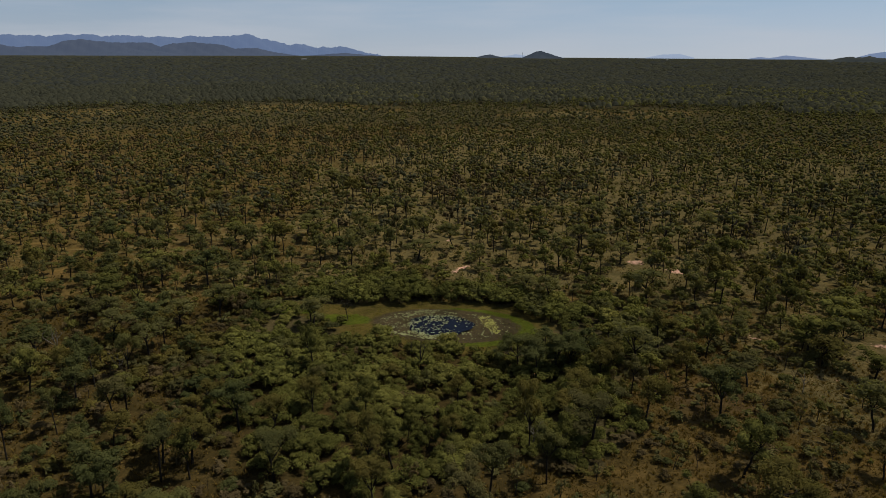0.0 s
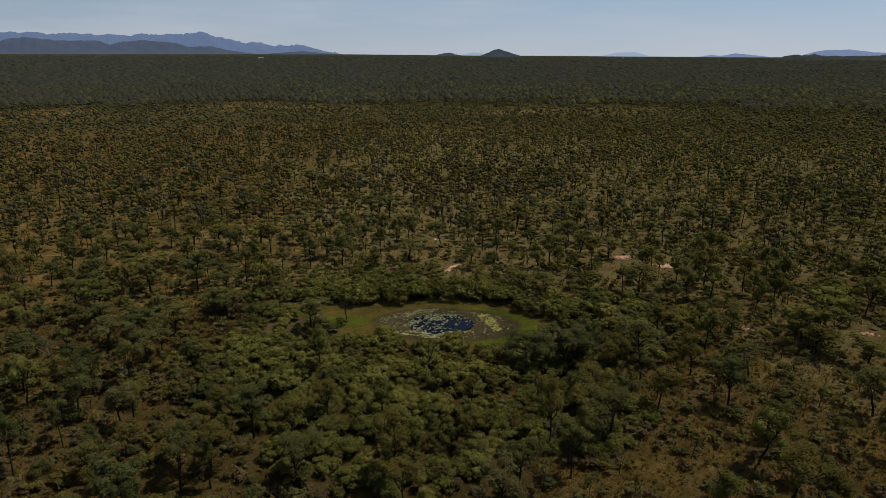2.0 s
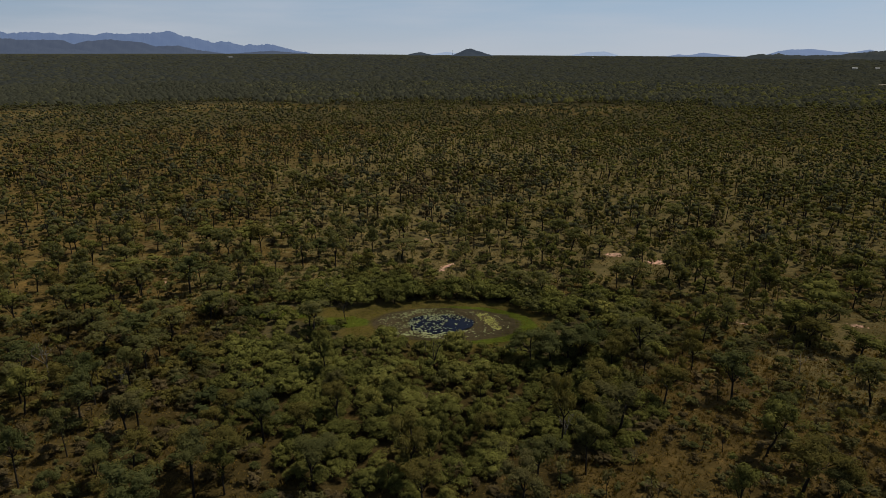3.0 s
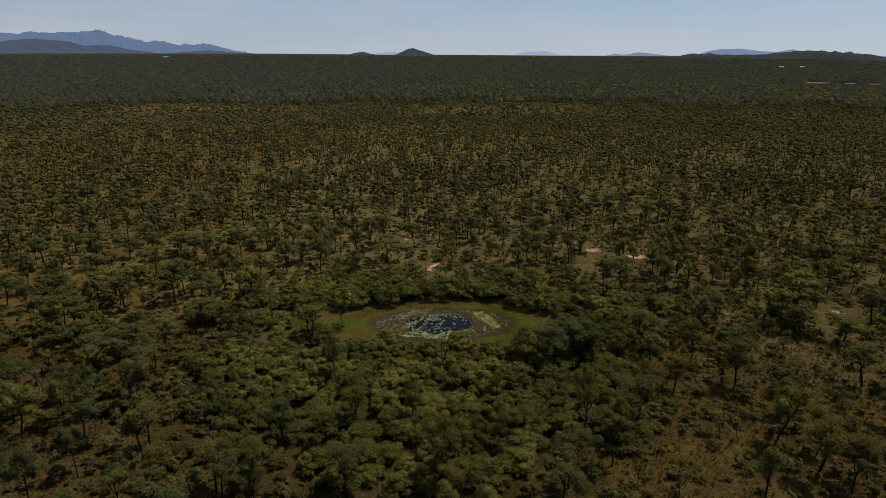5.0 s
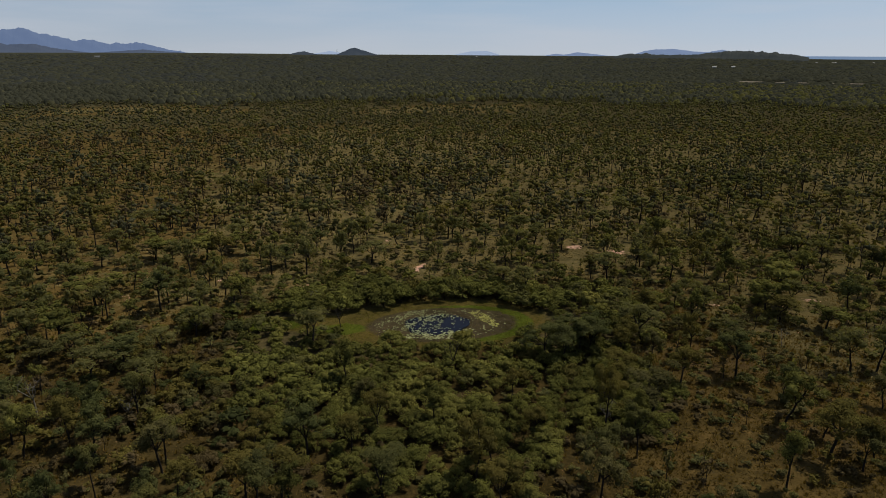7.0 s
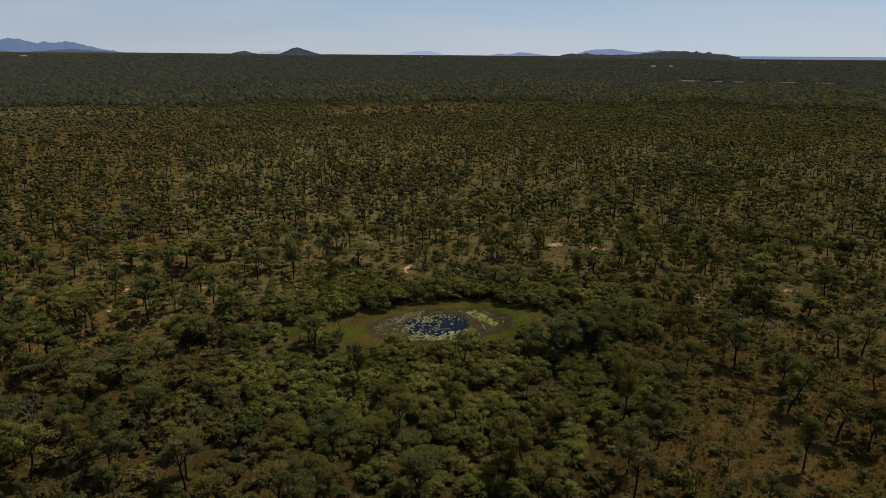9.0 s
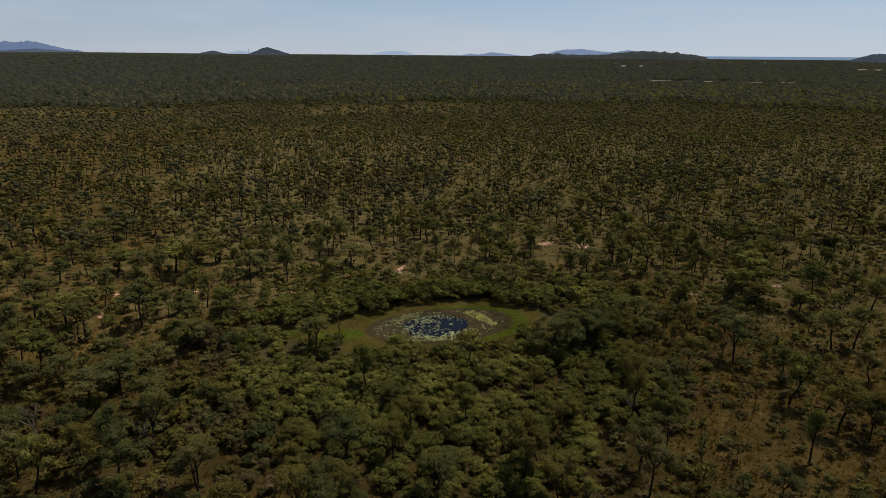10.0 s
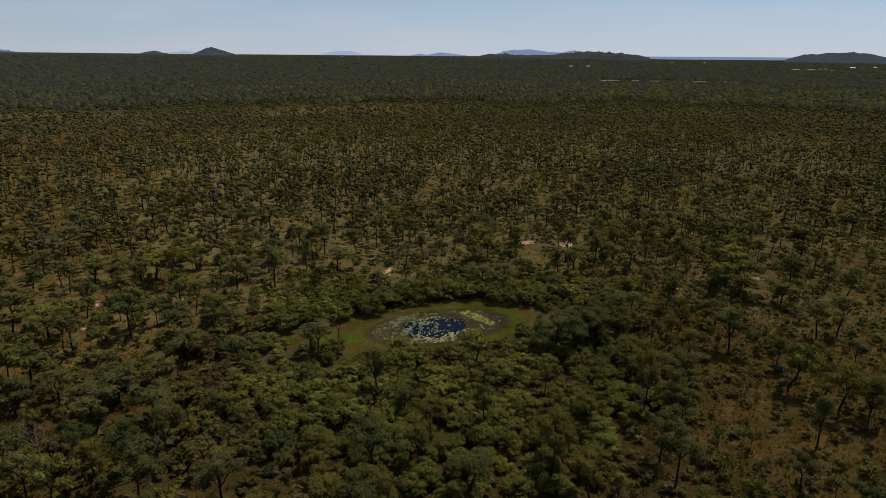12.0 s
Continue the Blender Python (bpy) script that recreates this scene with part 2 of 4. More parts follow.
def leaf_cards(r, centres, normals, length, width):
    """One pointed spray of leaves at each centre: 3 corners, 1 face."""
    n = len(centres)
    a = unit(np.cross(normals, r.normal(size=(n, 3))))
    b = np.cross(normals, a)
    l = (length * r.uniform(0.6, 1.4, n))[:, None]
    w = (width * r.uniform(0.6, 1.4, n))[:, None] / 2
    v = np.stack([centres + a * l * 0.6, centres - a * l * 0.4 + b * w, centres - a * l * 0.4 - b * w], 1)
    return v.reshape(-1, 3), np.arange(3 * n).reshape(-1, 3)


def tube(points, radii, sides=5):
    """A tapered limb through the points."""
    p = np.asarray(points, float)
    d = unit(np.gradient(p, axis=0))
    ref = np.where(np.abs(d[:, 2:3]) > 0.9, [[1.0, 0, 0]], [[0, 0, 1.0]])
    u = unit(np.cross(d, ref))
    w = np.cross(d, u)
    a = np.linspace(0, 2 * np.pi, sides, endpoint=False)
    ring = (np.cos(a)[None, :, None] * u[:, None] + np.sin(a)[None, :, None] * w[:, None]) * np.asarray(radii)[:, None, None]
    v = (p[:, None] + ring).reshape(-1, 3)
    i, j = np.meshgrid(np.arange(len(p) - 1), np.arange(sides), indexing="ij")
    k = (j + 1) % sides
    f = np.stack([i * sides + j, i * sides + k, (i + 1) * sides + k, (i + 1) * sides + j], -1).reshape(-1, 4)
    return v, f


def joined(pieces):
    vs, fs, at = [], [], 0
    for v, f in pieces:
        vs.append(v)
        fs.append(f + at)
        at += len(v)
    return np.concatenate(vs), np.concatenate(fs)


_g = (1 + 5 ** 0.5) / 2
ICO_V = unit(np.array([[-1, _g, 0], [1, _g, 0], [-1, -_g, 0], [1, -_g, 0], [0, -1, _g], [0, 1, _g], [0, -1, -_g], [0, 1, -_g], [_g, 0, -1], [_g, 0, 1], [-_g, 0, -1], [-_g, 0, 1]], float))
ICO_F = np.array([[0, 11, 5], [0, 5, 1], [0, 1, 7], [0, 7, 10], [0, 10, 11], [1, 5, 9], [5, 11, 4], [11, 10, 2], [10, 7, 6], [7, 1, 8],
                  [3, 9, 4], [3, 4, 2], [3, 2, 6], [3, 6, 8], [3, 8, 9], [4, 9, 5], [2, 4, 11], [6, 2, 10], [8, 6, 7], [9, 8, 1]])


OCT_V = np.array([[1, 0, 0], [-1, 0, 0], [0, 1, 0], [0, -1, 0], [0, 0, 1], [0, 0, -1]], float)
OCT_F = np.array([[0, 2, 4], [2, 1, 4], [1, 3, 4], [3, 0, 4], [2, 0, 5], [1, 2, 5], [3, 1, 5], [0, 3, 5]])


def cores(r, blobs, share=0.74, fine=True):
    """The dense inside of each clump, uneven and a little smaller than its skin of leaves."""
    pieces = []
    for x, y, z, rad, flat in blobs:
        q = Matrix.Rotation(r.uniform(0, 6.283), 3, "Z") @ Matrix.Rotation(r.uniform(0, 6.283), 3, "X")
        shape, faces = (ICO_V, ICO_F) if fine else (OCT_V, OCT_F)
        v = shape @ np.array(q) * r.uniform(0.72, 1.18, (len(shape), 1)) * rad * share
        pieces.append((v * [1, 1, flat] + [x, y, z], faces))
    return joined(pieces)


def tent(r, sides, h, w, low=0.34):
    """A crown of the far plain: an uneven dome on a ragged skirt."""
    a = np.linspace(0, 6.283, sides, endpoint=False) + r.uniform(-0.25, 0.25, sides)
    skirt = np.stack([np.cos(a) * w * r.uniform(0.36, 0.58, sides), np.sin(a) * w * r.uniform(0.36, 0.58, sides), h * r.uniform(low, low + 0.22, sides)], 1)
    crown = np.stack([np.cos(a) * w * r.uniform(0.18, 0.34, sides), np.sin(a) * w * r.uniform(0.18, 0.34, sides), h * r.uniform(0.72, 0.92, sides)], 1)
    v = np.vstack([skirt, crown, [[0, 0, h * r.uniform(0.88, 1.0)]]])
    j = np.arange(sides)
    k = (j + 1) % sides
    return v, np.concatenate([np.stack([j, k, sides + k], 1), np.stack([j, sides + k, sides + j], 1), np.stack([sides + j, sides + k, np.full(sides, 2 * sides)], 1)])


def blob_leaves(r, blobs, count, length, width, spread=0.55, low=-0.35, up=0.25):
    """Leaves over the skins of overlapping clumps (x, y, z, radius, flatness)."""
    blobs = np.asarray(blobs, float)
    weight = blobs[:, 3] ** 2
    pick = r.choice(len(blobs), count, p=weight / weight.sum())
    d = unit(r.normal(size=(count, 3)))
    d[:, 2] = np.where(d[:, 2] < low, -d[:, 2], d[:, 2])
    b = blobs[pick]
    reach = b[:, 3] * (0.66 + 0.46 * np.sqrt(r.uniform(0, 1, count)))
    centre = b[:, :3] + d * np.stack([reach, reach, reach * b[:, 4]], 1)
    normal = unit(d * [1, 1, 1.2] + r.normal(size=(count, 3)) * spread + [0, 0, up])
    return leaf_cards(r, centre, normal, length * 1.3, width * 0.76)


# ---------------------------------------------------------------- the plan
POND = (-1.6, 119.6)


def wave(x, y, scale, seed=0.0):
    """Cheap smooth noise in the plan, about -1 to 1."""
    x, y = np.asarray(x, float) / scale, np.asarray(y, float) / scale
    s = 0
    for k, (a, b, c, amp) in enumerate(((1.0, 0.37, 0.0, 0.5), (-0.62, 1.13, 1.7, 0.5), (1.71, -1.29, 3.1, 0.3), (0.83, 2.17, 4.4, 0.3), (-2.9, 1.7, 2.2, 0.18), (2.3, 3.4, 0.6, 0.18))):
        s = s + amp * np.sin(a * x * 3.1 + b * y * 3.1 + c + seed * (k + 1))
    return s


def oval(x, y, cx, cy, a, b, turn=0.0):
    """Below 1 inside the ellipse."""
    c, s = math.cos(radians(turn)), math.sin(radians(turn))
    u, v = (x - cx) * c + (y - cy) * s, -(x - cx) * s + (y - cy) * c
    return np.sqrt((u / a) ** 2 + (v / b) ** 2)


def clearing(x, y):
    e = oval(x, y, -1.0, 119.8, 18.2, 10.6, -8) + 0.05 * wave(x, y, 9, 2.0)
    meadow = oval(x, y, -29.0, 127.2, 13.0, 3.1, -12) + 0.10 * wave(x, y, 7, 1.0)
    return np.minimum(e, meadow)


def thicket(x, y):
    """Above 0 in the dense shrubs round the pond."""
    e = oval(x, y, -9.0, 109.0, 44.0, 33.0, -10) + 0.17 * wave(x, y, 26, 0.4) + 0.06 * wave(x, y, 9, 3.0)
    south = oval(x, y, -14.0, 82.0, 19.0, 15.0, 8) + 0.14 * wave(x, y, 13, 1.4)
    flank = oval(x, y, 14.0, 90.0, 15.0, 17.0, -12) + 0.14 * wave(x, y, 10, 2.4)
    east = oval(x, y, 30.0, 117.0, 14.0, 19.0, 20) + 0.18 * wave(x, y, 11, 5.4)
    return 1.0 - np.minimum(np.minimum(e, south), np.minimum(flank, east))


def glades(x, y):
    """Thinner, paler stretches of the woodland, in a broken belt across the plain."""
    d, az = np.hypot(x + 28, y - 4), np.degrees(np.arctan2(x + 28, y - 4))
    belt = np.exp(-((d - 655 - 40 * wave(x, y, 300, 1.0)) / 45) ** 2) * np.clip((36 - np.abs(az + 2)) / 14, 0, 1)
    return np.clip(belt * (0.40 + 0.7 * wave(x, y, 120, 5.0)), 0, 0.8)


def rim_height(x, y):
    """The plain climbs a little towards the horizon, more on the side of the ranges."""
    r = np.hypot(x + 28, y - 4)
    az = np.degrees(np.arctan2(x + 28, y - 4))
    top = 32 + 9 * np.clip((8 - az) / 14, 0, 1) - 4 * np.clip((az - 12) / 12, 0, 1) - 13 * np.clip((az - 41) / 4, 0, 1)
    k = np.clip((r - 1100) / 3500, 0, 1)
    return top * k * k * (3 - 2 * k)


def height(x, y):
    basin = np.clip((1.05 - oval(x, y, POND[0], POND[1], 7.2, 5.6, -4)) / 0.35, 0, 1)
    near = np.clip((500 - np.hypot(x, y - 110)) / 200, 0, 1)
    return rim_height(x, y) - 0.9 * basin + near * (0.16 * wave(x, y, 14, 1.3) * np.clip(clearing(x, y) - 0.9, 0, 1))


# ---------------------------------------------------------------- ground
def sand_amount(x, y):
    patches = ((57.8, 153, 2.8, 2.2), (49.2, 160.2, 2.7, 1.7), (0.8, 181, 1.3, 1.0), (62.5, 97, 1.3, 0.7),
               (80, 110, 1.7, 0.8), (91.5, 108, 1.8, 0.8), (85, 86.5, 1.0, 0.7), (-62.8, 150.3, 0.8, 1.7), (-60.6, 162.5, 0.7, 1.9), (-59.3, 173.4, 0.6, 2.0), (3.6, 154.6, 0.7, 4.6, -36), (1.9, 152.0, 1.1, 0.7),
               (-25, 148, 1.2, 0.9), (78.5, 118.3, 1.0, 1.2), (-44, 158, 1.3, 0.8), (58.4, 114, 1.2, 0.6))
    s = np.zeros(np.shape(x))
    for cx, cy, a, b, *turn in patches:
        s = np.maximum(s, 0.95 - 0.55 * oval(x, y, cx, cy, a, b, turn[0] if turn else 10))
    return np.clip(s, 0, 1)


def build_ground():
    cx, cy = -5.0, 112.0
    radii = np.concatenate([np.arange(0.8, 60, 1.1), 60 * 1.027 ** np.arange(0, 166)])
    radii = np.append(radii[radii < 4780], 4850.0)
    around = 240
    a = np.linspace(0, 2 * np.pi, around, endpoint=False)
    x = (cx + radii[:, None] * np.sin(a)).ravel()
    y = (cy + radii[:, None] * np.cos(a)).ravel()
    x, y = np.append(x, cx), np.append(y, cy)
    v = np.stack([x, y, height(x, y)], 1)
    i, j = np.meshgrid(np.arange(len(radii) - 1), np.arange(around), indexing="ij")
    k = (j + 1) % around
    quads = np.stack([i * around + j, (i + 1) * around + j, (i + 1) * around + k, i * around + k], -1).reshape(-1, 4)
    j = np.arange(around)
    tris = np.stack([np.full(around, len(x) - 1), j, (j + 1) % around], -1)
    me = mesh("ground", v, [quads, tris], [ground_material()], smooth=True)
    r = np.hypot(x + 28, y - 4)
    inside = clearing(x, y)
    zones = {
        "meadow": np.clip(1.6 - 0.9 * inside, 0, 1) * (inside < 1.6),
        "lush": np.clip(1.12 - 5.0 * np.abs(oval(x, y, 0.3, 118.9, 15.2, 8.6, -8) - 1.0), 0, 1) * np.clip(0.70 + (x - 2) / 20, 0, 1) * (y < 129)
                + np.clip(1.3 - oval(x, y, -20.5, 122.0, 6.0, 3.6, -10), 0, 1) + np.clip(1.25 - oval(x, y, -33.5, 127.4, 8.0, 3.6, -12), 0, 1),
        "marsh": np.clip(1.75 - oval(x, y, -0.6, 119.2, 13.4, 7.4, -8) ** 2, 0, 1),
        "woods": np.clip(np.clip(thicket(x, y) * 3 + 0.5, 0, 1) * (inside > 1.0) * 0.9 + np.clip((r - 300) / 400, 0, 0.72) - glades(x, y), 0, 1),
        "litter": 0.75 * np.clip((114 + 22 * np.clip((-36 - x) / 10, 0, 1) - y) / 8, 0, 1) * np.clip((16 - x) / 8, 0, 1) * (r < 300),
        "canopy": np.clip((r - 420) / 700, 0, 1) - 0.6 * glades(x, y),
        "sand": sand_amount(x, y),
        "straw": np.clip(np.maximum((y - 122) / 26, np.minimum((x - 34) / 36, 0.62)) * 0.78, 0, 0.78) * np.clip((620 - r) / 300, 0.15, 1) * np.clip((x + 135) / 120, 0.45, 1.32) + 0.16 * wave(x, y, 30, 9.0) - 0.05 + 0.7 * glades(x, y),
    }
    for key, value in zones.items():
        me.attributes.new(key, "FLOAT", "POINT").data.foreach_set("value", value.astype(np.float32))
    return tagged(new("ground", me), "dry savanna plain of straw grass and reddish soil", "ground", kind="structure")


build_ground()


def build_water():
    a = np.linspace(0, 2 * np.pi, 72, endpoint=False)
    rad = 1.0 + 0.05 * np.sin(3 * a + 0.6) + 0.04 * np.sin(5 * a + 2.0) + 0.02 * np.sin(11 * a)
    x, y = POND[0] + 6.5 * rad * np.cos(a), POND[1] + 5.3 * rad * np.sin(a)
    v = np.stack([np.append(x, POND[0]), np.append(y, POND[1]), np.full(73, -0.2)], 1)
    j = np.arange(72)
    f = np.stack([np.full(72, 72), j, (j + 1) % 72], -1)
    return tagged(new("pond_water", mesh("pond_water", v, f, [WATER], smooth=True)), "dark still water of a small round pond", "water", kind="structure")


build_water()


# ---------------------------------------------------------------- distance
EYE_PLAN = (-28.0, 4.0)


def ridge(name, profile, far, depth, material, label, rough=2.0, kind="structure", seed=0):
    """A range of hills: crest heights by bearing, with spurs and gullies running down to the plain."""
    r = np.random.default_rng(seed + 50)
    az = np.array([p[0] for p in profile])
    top = np.array([p[1] for p in profile])
    n = max(40, int((az[-1] - az[0]) * 22))
    bearing = np.linspace(az[0], az[-1], n)
    crest = np.interp(bearing, az, top)
    kernel = np.array([1, 2, 3, 2, 1.0]) / 9
    crest = np.convolve(np.pad(crest, 2, mode="edge"), kernel, mode="valid")
    broad = np.interp(bearing, np.arange(az[0] - 1, az[-1] + 1, 0.45), r.normal(size=len(np.arange(az[0] - 1, az[-1] + 1, 0.45))))
    crest = crest + rough * (1.3 * broad + np.convolve(r.normal(size=n + 4), kernel, mode="valid") + 0.3 * r.normal(size=n)) * np.clip((crest - 26) / 30, 0.15, 1)
    rows = 9
    vs = []
    for k in range(rows):
        u = k / (rows - 1)
        rise = math.sin(u * math.pi / 2) ** 1.3
        spur = 0.16 * np.sin(bearing * 3.7 + 1.3 * k + seed) * math.sin(u * math.pi) + 0.09 * np.sin(bearing * 9.1 - 0.8 * k) * math.sin(u * math.pi)
        dist = far - depth * (1 - u)
        ang = np.radians(bearing)
        x, y = EYE_PLAN[0] + dist * np.sin(ang), EYE_PLAN[1] + dist * np.cos(ang)
        foot = rim_height(x, y) - 2.0
        vs.append(np.stack([x, y, foot + (crest - foot) * np.clip(rise + spur * 0.6, 0, 1) if k < rows - 1 else crest], 1))
    ang = np.radians(bearing)
    x, y = EYE_PLAN[0] + (far + 40) * np.sin(ang), EYE_PLAN[1] + (far + 40) * np.cos(ang)
    vs.append(np.stack([x, y, np.full(n, 0.0)], 1))
    rows += 1
    i, j = np.meshgrid(np.arange(rows - 1), np.arange(n - 1), indexing="ij")
    f = np.stack([i * n + j, i * n + j + 1, (i + 1) * n + j + 1, (i + 1) * n + j], -1).reshape(-1, 4)
    return tagged(new(name, mesh(name, np.concatenate(vs), f, [material], smooth=True)), label, "hills", kind=kind)


# haze put into the hills as emission, bluer and brighter with distance
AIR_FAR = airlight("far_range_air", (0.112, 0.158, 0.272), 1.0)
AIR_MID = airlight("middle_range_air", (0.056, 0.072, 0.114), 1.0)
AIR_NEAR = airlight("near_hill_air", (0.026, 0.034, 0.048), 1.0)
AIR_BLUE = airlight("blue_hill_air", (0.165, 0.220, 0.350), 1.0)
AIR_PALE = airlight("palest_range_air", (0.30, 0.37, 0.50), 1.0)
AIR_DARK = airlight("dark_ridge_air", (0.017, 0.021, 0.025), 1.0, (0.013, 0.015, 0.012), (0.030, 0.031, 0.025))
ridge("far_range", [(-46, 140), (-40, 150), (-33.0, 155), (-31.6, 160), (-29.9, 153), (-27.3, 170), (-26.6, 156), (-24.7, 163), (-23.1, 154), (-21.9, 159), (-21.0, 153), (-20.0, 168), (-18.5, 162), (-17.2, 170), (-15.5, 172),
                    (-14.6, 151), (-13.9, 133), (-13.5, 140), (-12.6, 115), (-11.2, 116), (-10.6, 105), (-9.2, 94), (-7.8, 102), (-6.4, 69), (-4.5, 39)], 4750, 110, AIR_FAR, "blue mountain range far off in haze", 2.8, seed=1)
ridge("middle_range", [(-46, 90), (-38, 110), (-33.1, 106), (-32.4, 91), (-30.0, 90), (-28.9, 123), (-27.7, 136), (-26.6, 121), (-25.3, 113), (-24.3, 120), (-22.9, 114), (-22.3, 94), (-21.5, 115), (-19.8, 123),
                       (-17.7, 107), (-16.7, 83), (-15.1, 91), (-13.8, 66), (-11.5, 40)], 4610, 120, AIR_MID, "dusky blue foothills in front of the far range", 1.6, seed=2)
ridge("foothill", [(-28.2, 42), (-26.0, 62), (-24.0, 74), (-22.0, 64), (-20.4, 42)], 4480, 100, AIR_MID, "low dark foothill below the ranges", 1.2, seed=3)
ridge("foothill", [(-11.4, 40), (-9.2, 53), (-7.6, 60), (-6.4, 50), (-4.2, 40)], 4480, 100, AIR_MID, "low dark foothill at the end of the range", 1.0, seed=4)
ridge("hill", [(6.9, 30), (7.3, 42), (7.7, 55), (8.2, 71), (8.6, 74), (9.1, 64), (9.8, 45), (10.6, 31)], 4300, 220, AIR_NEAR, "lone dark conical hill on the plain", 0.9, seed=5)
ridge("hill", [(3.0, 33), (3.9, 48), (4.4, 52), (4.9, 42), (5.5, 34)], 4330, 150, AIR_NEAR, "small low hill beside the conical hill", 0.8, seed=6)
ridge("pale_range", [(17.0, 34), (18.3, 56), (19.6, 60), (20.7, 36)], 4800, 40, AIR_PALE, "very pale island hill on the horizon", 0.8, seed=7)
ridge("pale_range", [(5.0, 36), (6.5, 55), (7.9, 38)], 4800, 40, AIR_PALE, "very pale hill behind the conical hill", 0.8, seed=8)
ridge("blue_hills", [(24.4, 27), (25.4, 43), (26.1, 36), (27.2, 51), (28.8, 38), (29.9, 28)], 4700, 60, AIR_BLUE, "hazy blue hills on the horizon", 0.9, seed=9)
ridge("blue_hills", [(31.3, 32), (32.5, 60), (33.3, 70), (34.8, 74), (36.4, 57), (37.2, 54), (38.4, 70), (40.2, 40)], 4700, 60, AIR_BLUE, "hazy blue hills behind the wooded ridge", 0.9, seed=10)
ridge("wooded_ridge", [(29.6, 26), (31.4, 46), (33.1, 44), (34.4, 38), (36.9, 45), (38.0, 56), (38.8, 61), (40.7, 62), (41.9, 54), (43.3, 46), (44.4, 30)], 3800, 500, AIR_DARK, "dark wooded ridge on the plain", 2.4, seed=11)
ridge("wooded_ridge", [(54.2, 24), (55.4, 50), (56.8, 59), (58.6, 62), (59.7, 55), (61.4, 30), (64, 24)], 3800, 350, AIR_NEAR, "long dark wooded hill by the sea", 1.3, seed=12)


def build_sea():
    bearing = np.radians(np.linspace(43, 62, 40))
    vs = [np.stack([EYE_PLAN[0] + d * np.sin(bearing), EYE_PLAN[1] + d * np.cos(bearing), np.full(40, z)], 1) for d, z in ((4690, 8.0), (4790, 32.0))]
    j = np.arange(39)
    f = np.stack([j, j + 1, 40 + j + 1, 40 + j], -1)
    # the sea strip emits its haze colour as well
    return tagged(new("sea", mesh("sea", np.concatenate(vs), f, [airlight("sea_air", (0.150, 0.220, 0.340), 1.0)])), "thin strip of pale blue sea on the horizon", "sea", kind="structure")


build_sea()


# ---------------------------------------------------------------- trees and shrubs, as shapes
def tree_shape(r, leaves, leaf, h=8.0, w=6.0, sides=5, limbs=True, spread=0.36):
    """A gum: bare leaning trunk forking into a few limbs, each with clumps of leaves; the crown is open and ragged."""
    lean = r.normal(size=2) * 0.35
    fork = h * r.uniform(0.36, 0.54)
    foot = h * 0.019
    base = np.array([0, 0, -0.3])
    crotch = np.array([lean[0], lean[1], fork])
    wood = [tube([base, [lean[0] * 0.2, lean[1] * 0.2, fork * 0.35], [lean[0] * 0.75, lean[1] * 0.6, fork * 0.7], crotch], [foot * 1.25, foot, foot * 0.9, foot * 0.8], sides)]
    blobs = []
    count = int(r.integers(4, 7))
    turn = r.uniform(0, 6.28)
    for k in range(count):
        a = turn + k * 6.283 / count + r.normal() * 0.3
        out = w * r.uniform(0.14, 0.36) if k else w * 0.05
        tip = crotch + [out * math.cos(a), out * math.sin(a), (h * r.uniform(0.66, 0.90) if k else h * 0.92) - fork]
        tip[2] = min(tip[2], h * 0.92)
        mid = crotch + (tip - crotch) * 0.5 + r.normal(size=3) * 0.22
        if limbs:
            wood.append(tube([crotch, mid, tip], [foot * 0.62, foot * 0.42, foot * 0.18], max(3, sides - 1)))
        blobs.append([*tip, w * r.uniform(0.12, 0.20), r.uniform(0.7, 1.05)])
        for _ in range(3):
            side = tip + r.normal(size=3) * [w * 0.14, w * 0.14, h * 0.085] - [0, 0, h * 0.05]
            if limbs and sides > 3:
                wood.append(tube([mid, (mid + side) / 2 + r.normal(size=3) * 0.1, side], [foot * 0.36, foot * 0.24, foot * 0.1], 3))
            blobs.append([*side, w * r.uniform(0.09, 0.17), r.uniform(0.6, 0.9)])
    crown = blob_leaves(r, blobs, leaves, leaf, leaf * 0.8, spread, -0.5)
    return joined(wood), joined([cores(r, blobs[::2], 0.72), crown]) if leaves > 100 else crown


def distant_crown(r, clumps, leaves, leaf, h=8.0, w=6.0, spread=0.4, up=0.25, fine=True, skirt=0.54):
    """A crown as seen from far off: many small clumps at several heights, with gaps, and larger sprays of leaves."""
    blobs = []
    for k in range(clumps):
        a, d = r.uniform(0, 6.283), w * 0.40 * math.sqrt(r.uniform(0, 1)) * (clumps > 1)
        top = 0.92 - 0.30 * (d / (0.4 * w)) ** 2
        blobs.append([d * math.cos(a), d * math.sin(a), h * r.uniform(skirt, max(top, 0.60)), w * r.uniform(0.10, 0.19) * (7 / (clumps + 1)) ** 0.42, r.uniform(0.6, 0.95)])
    return joined([cores(r, blobs, 0.86, fine), blob_leaves(r, blobs, leaves, leaf, leaf * 0.85, spread, -0.4, up)])


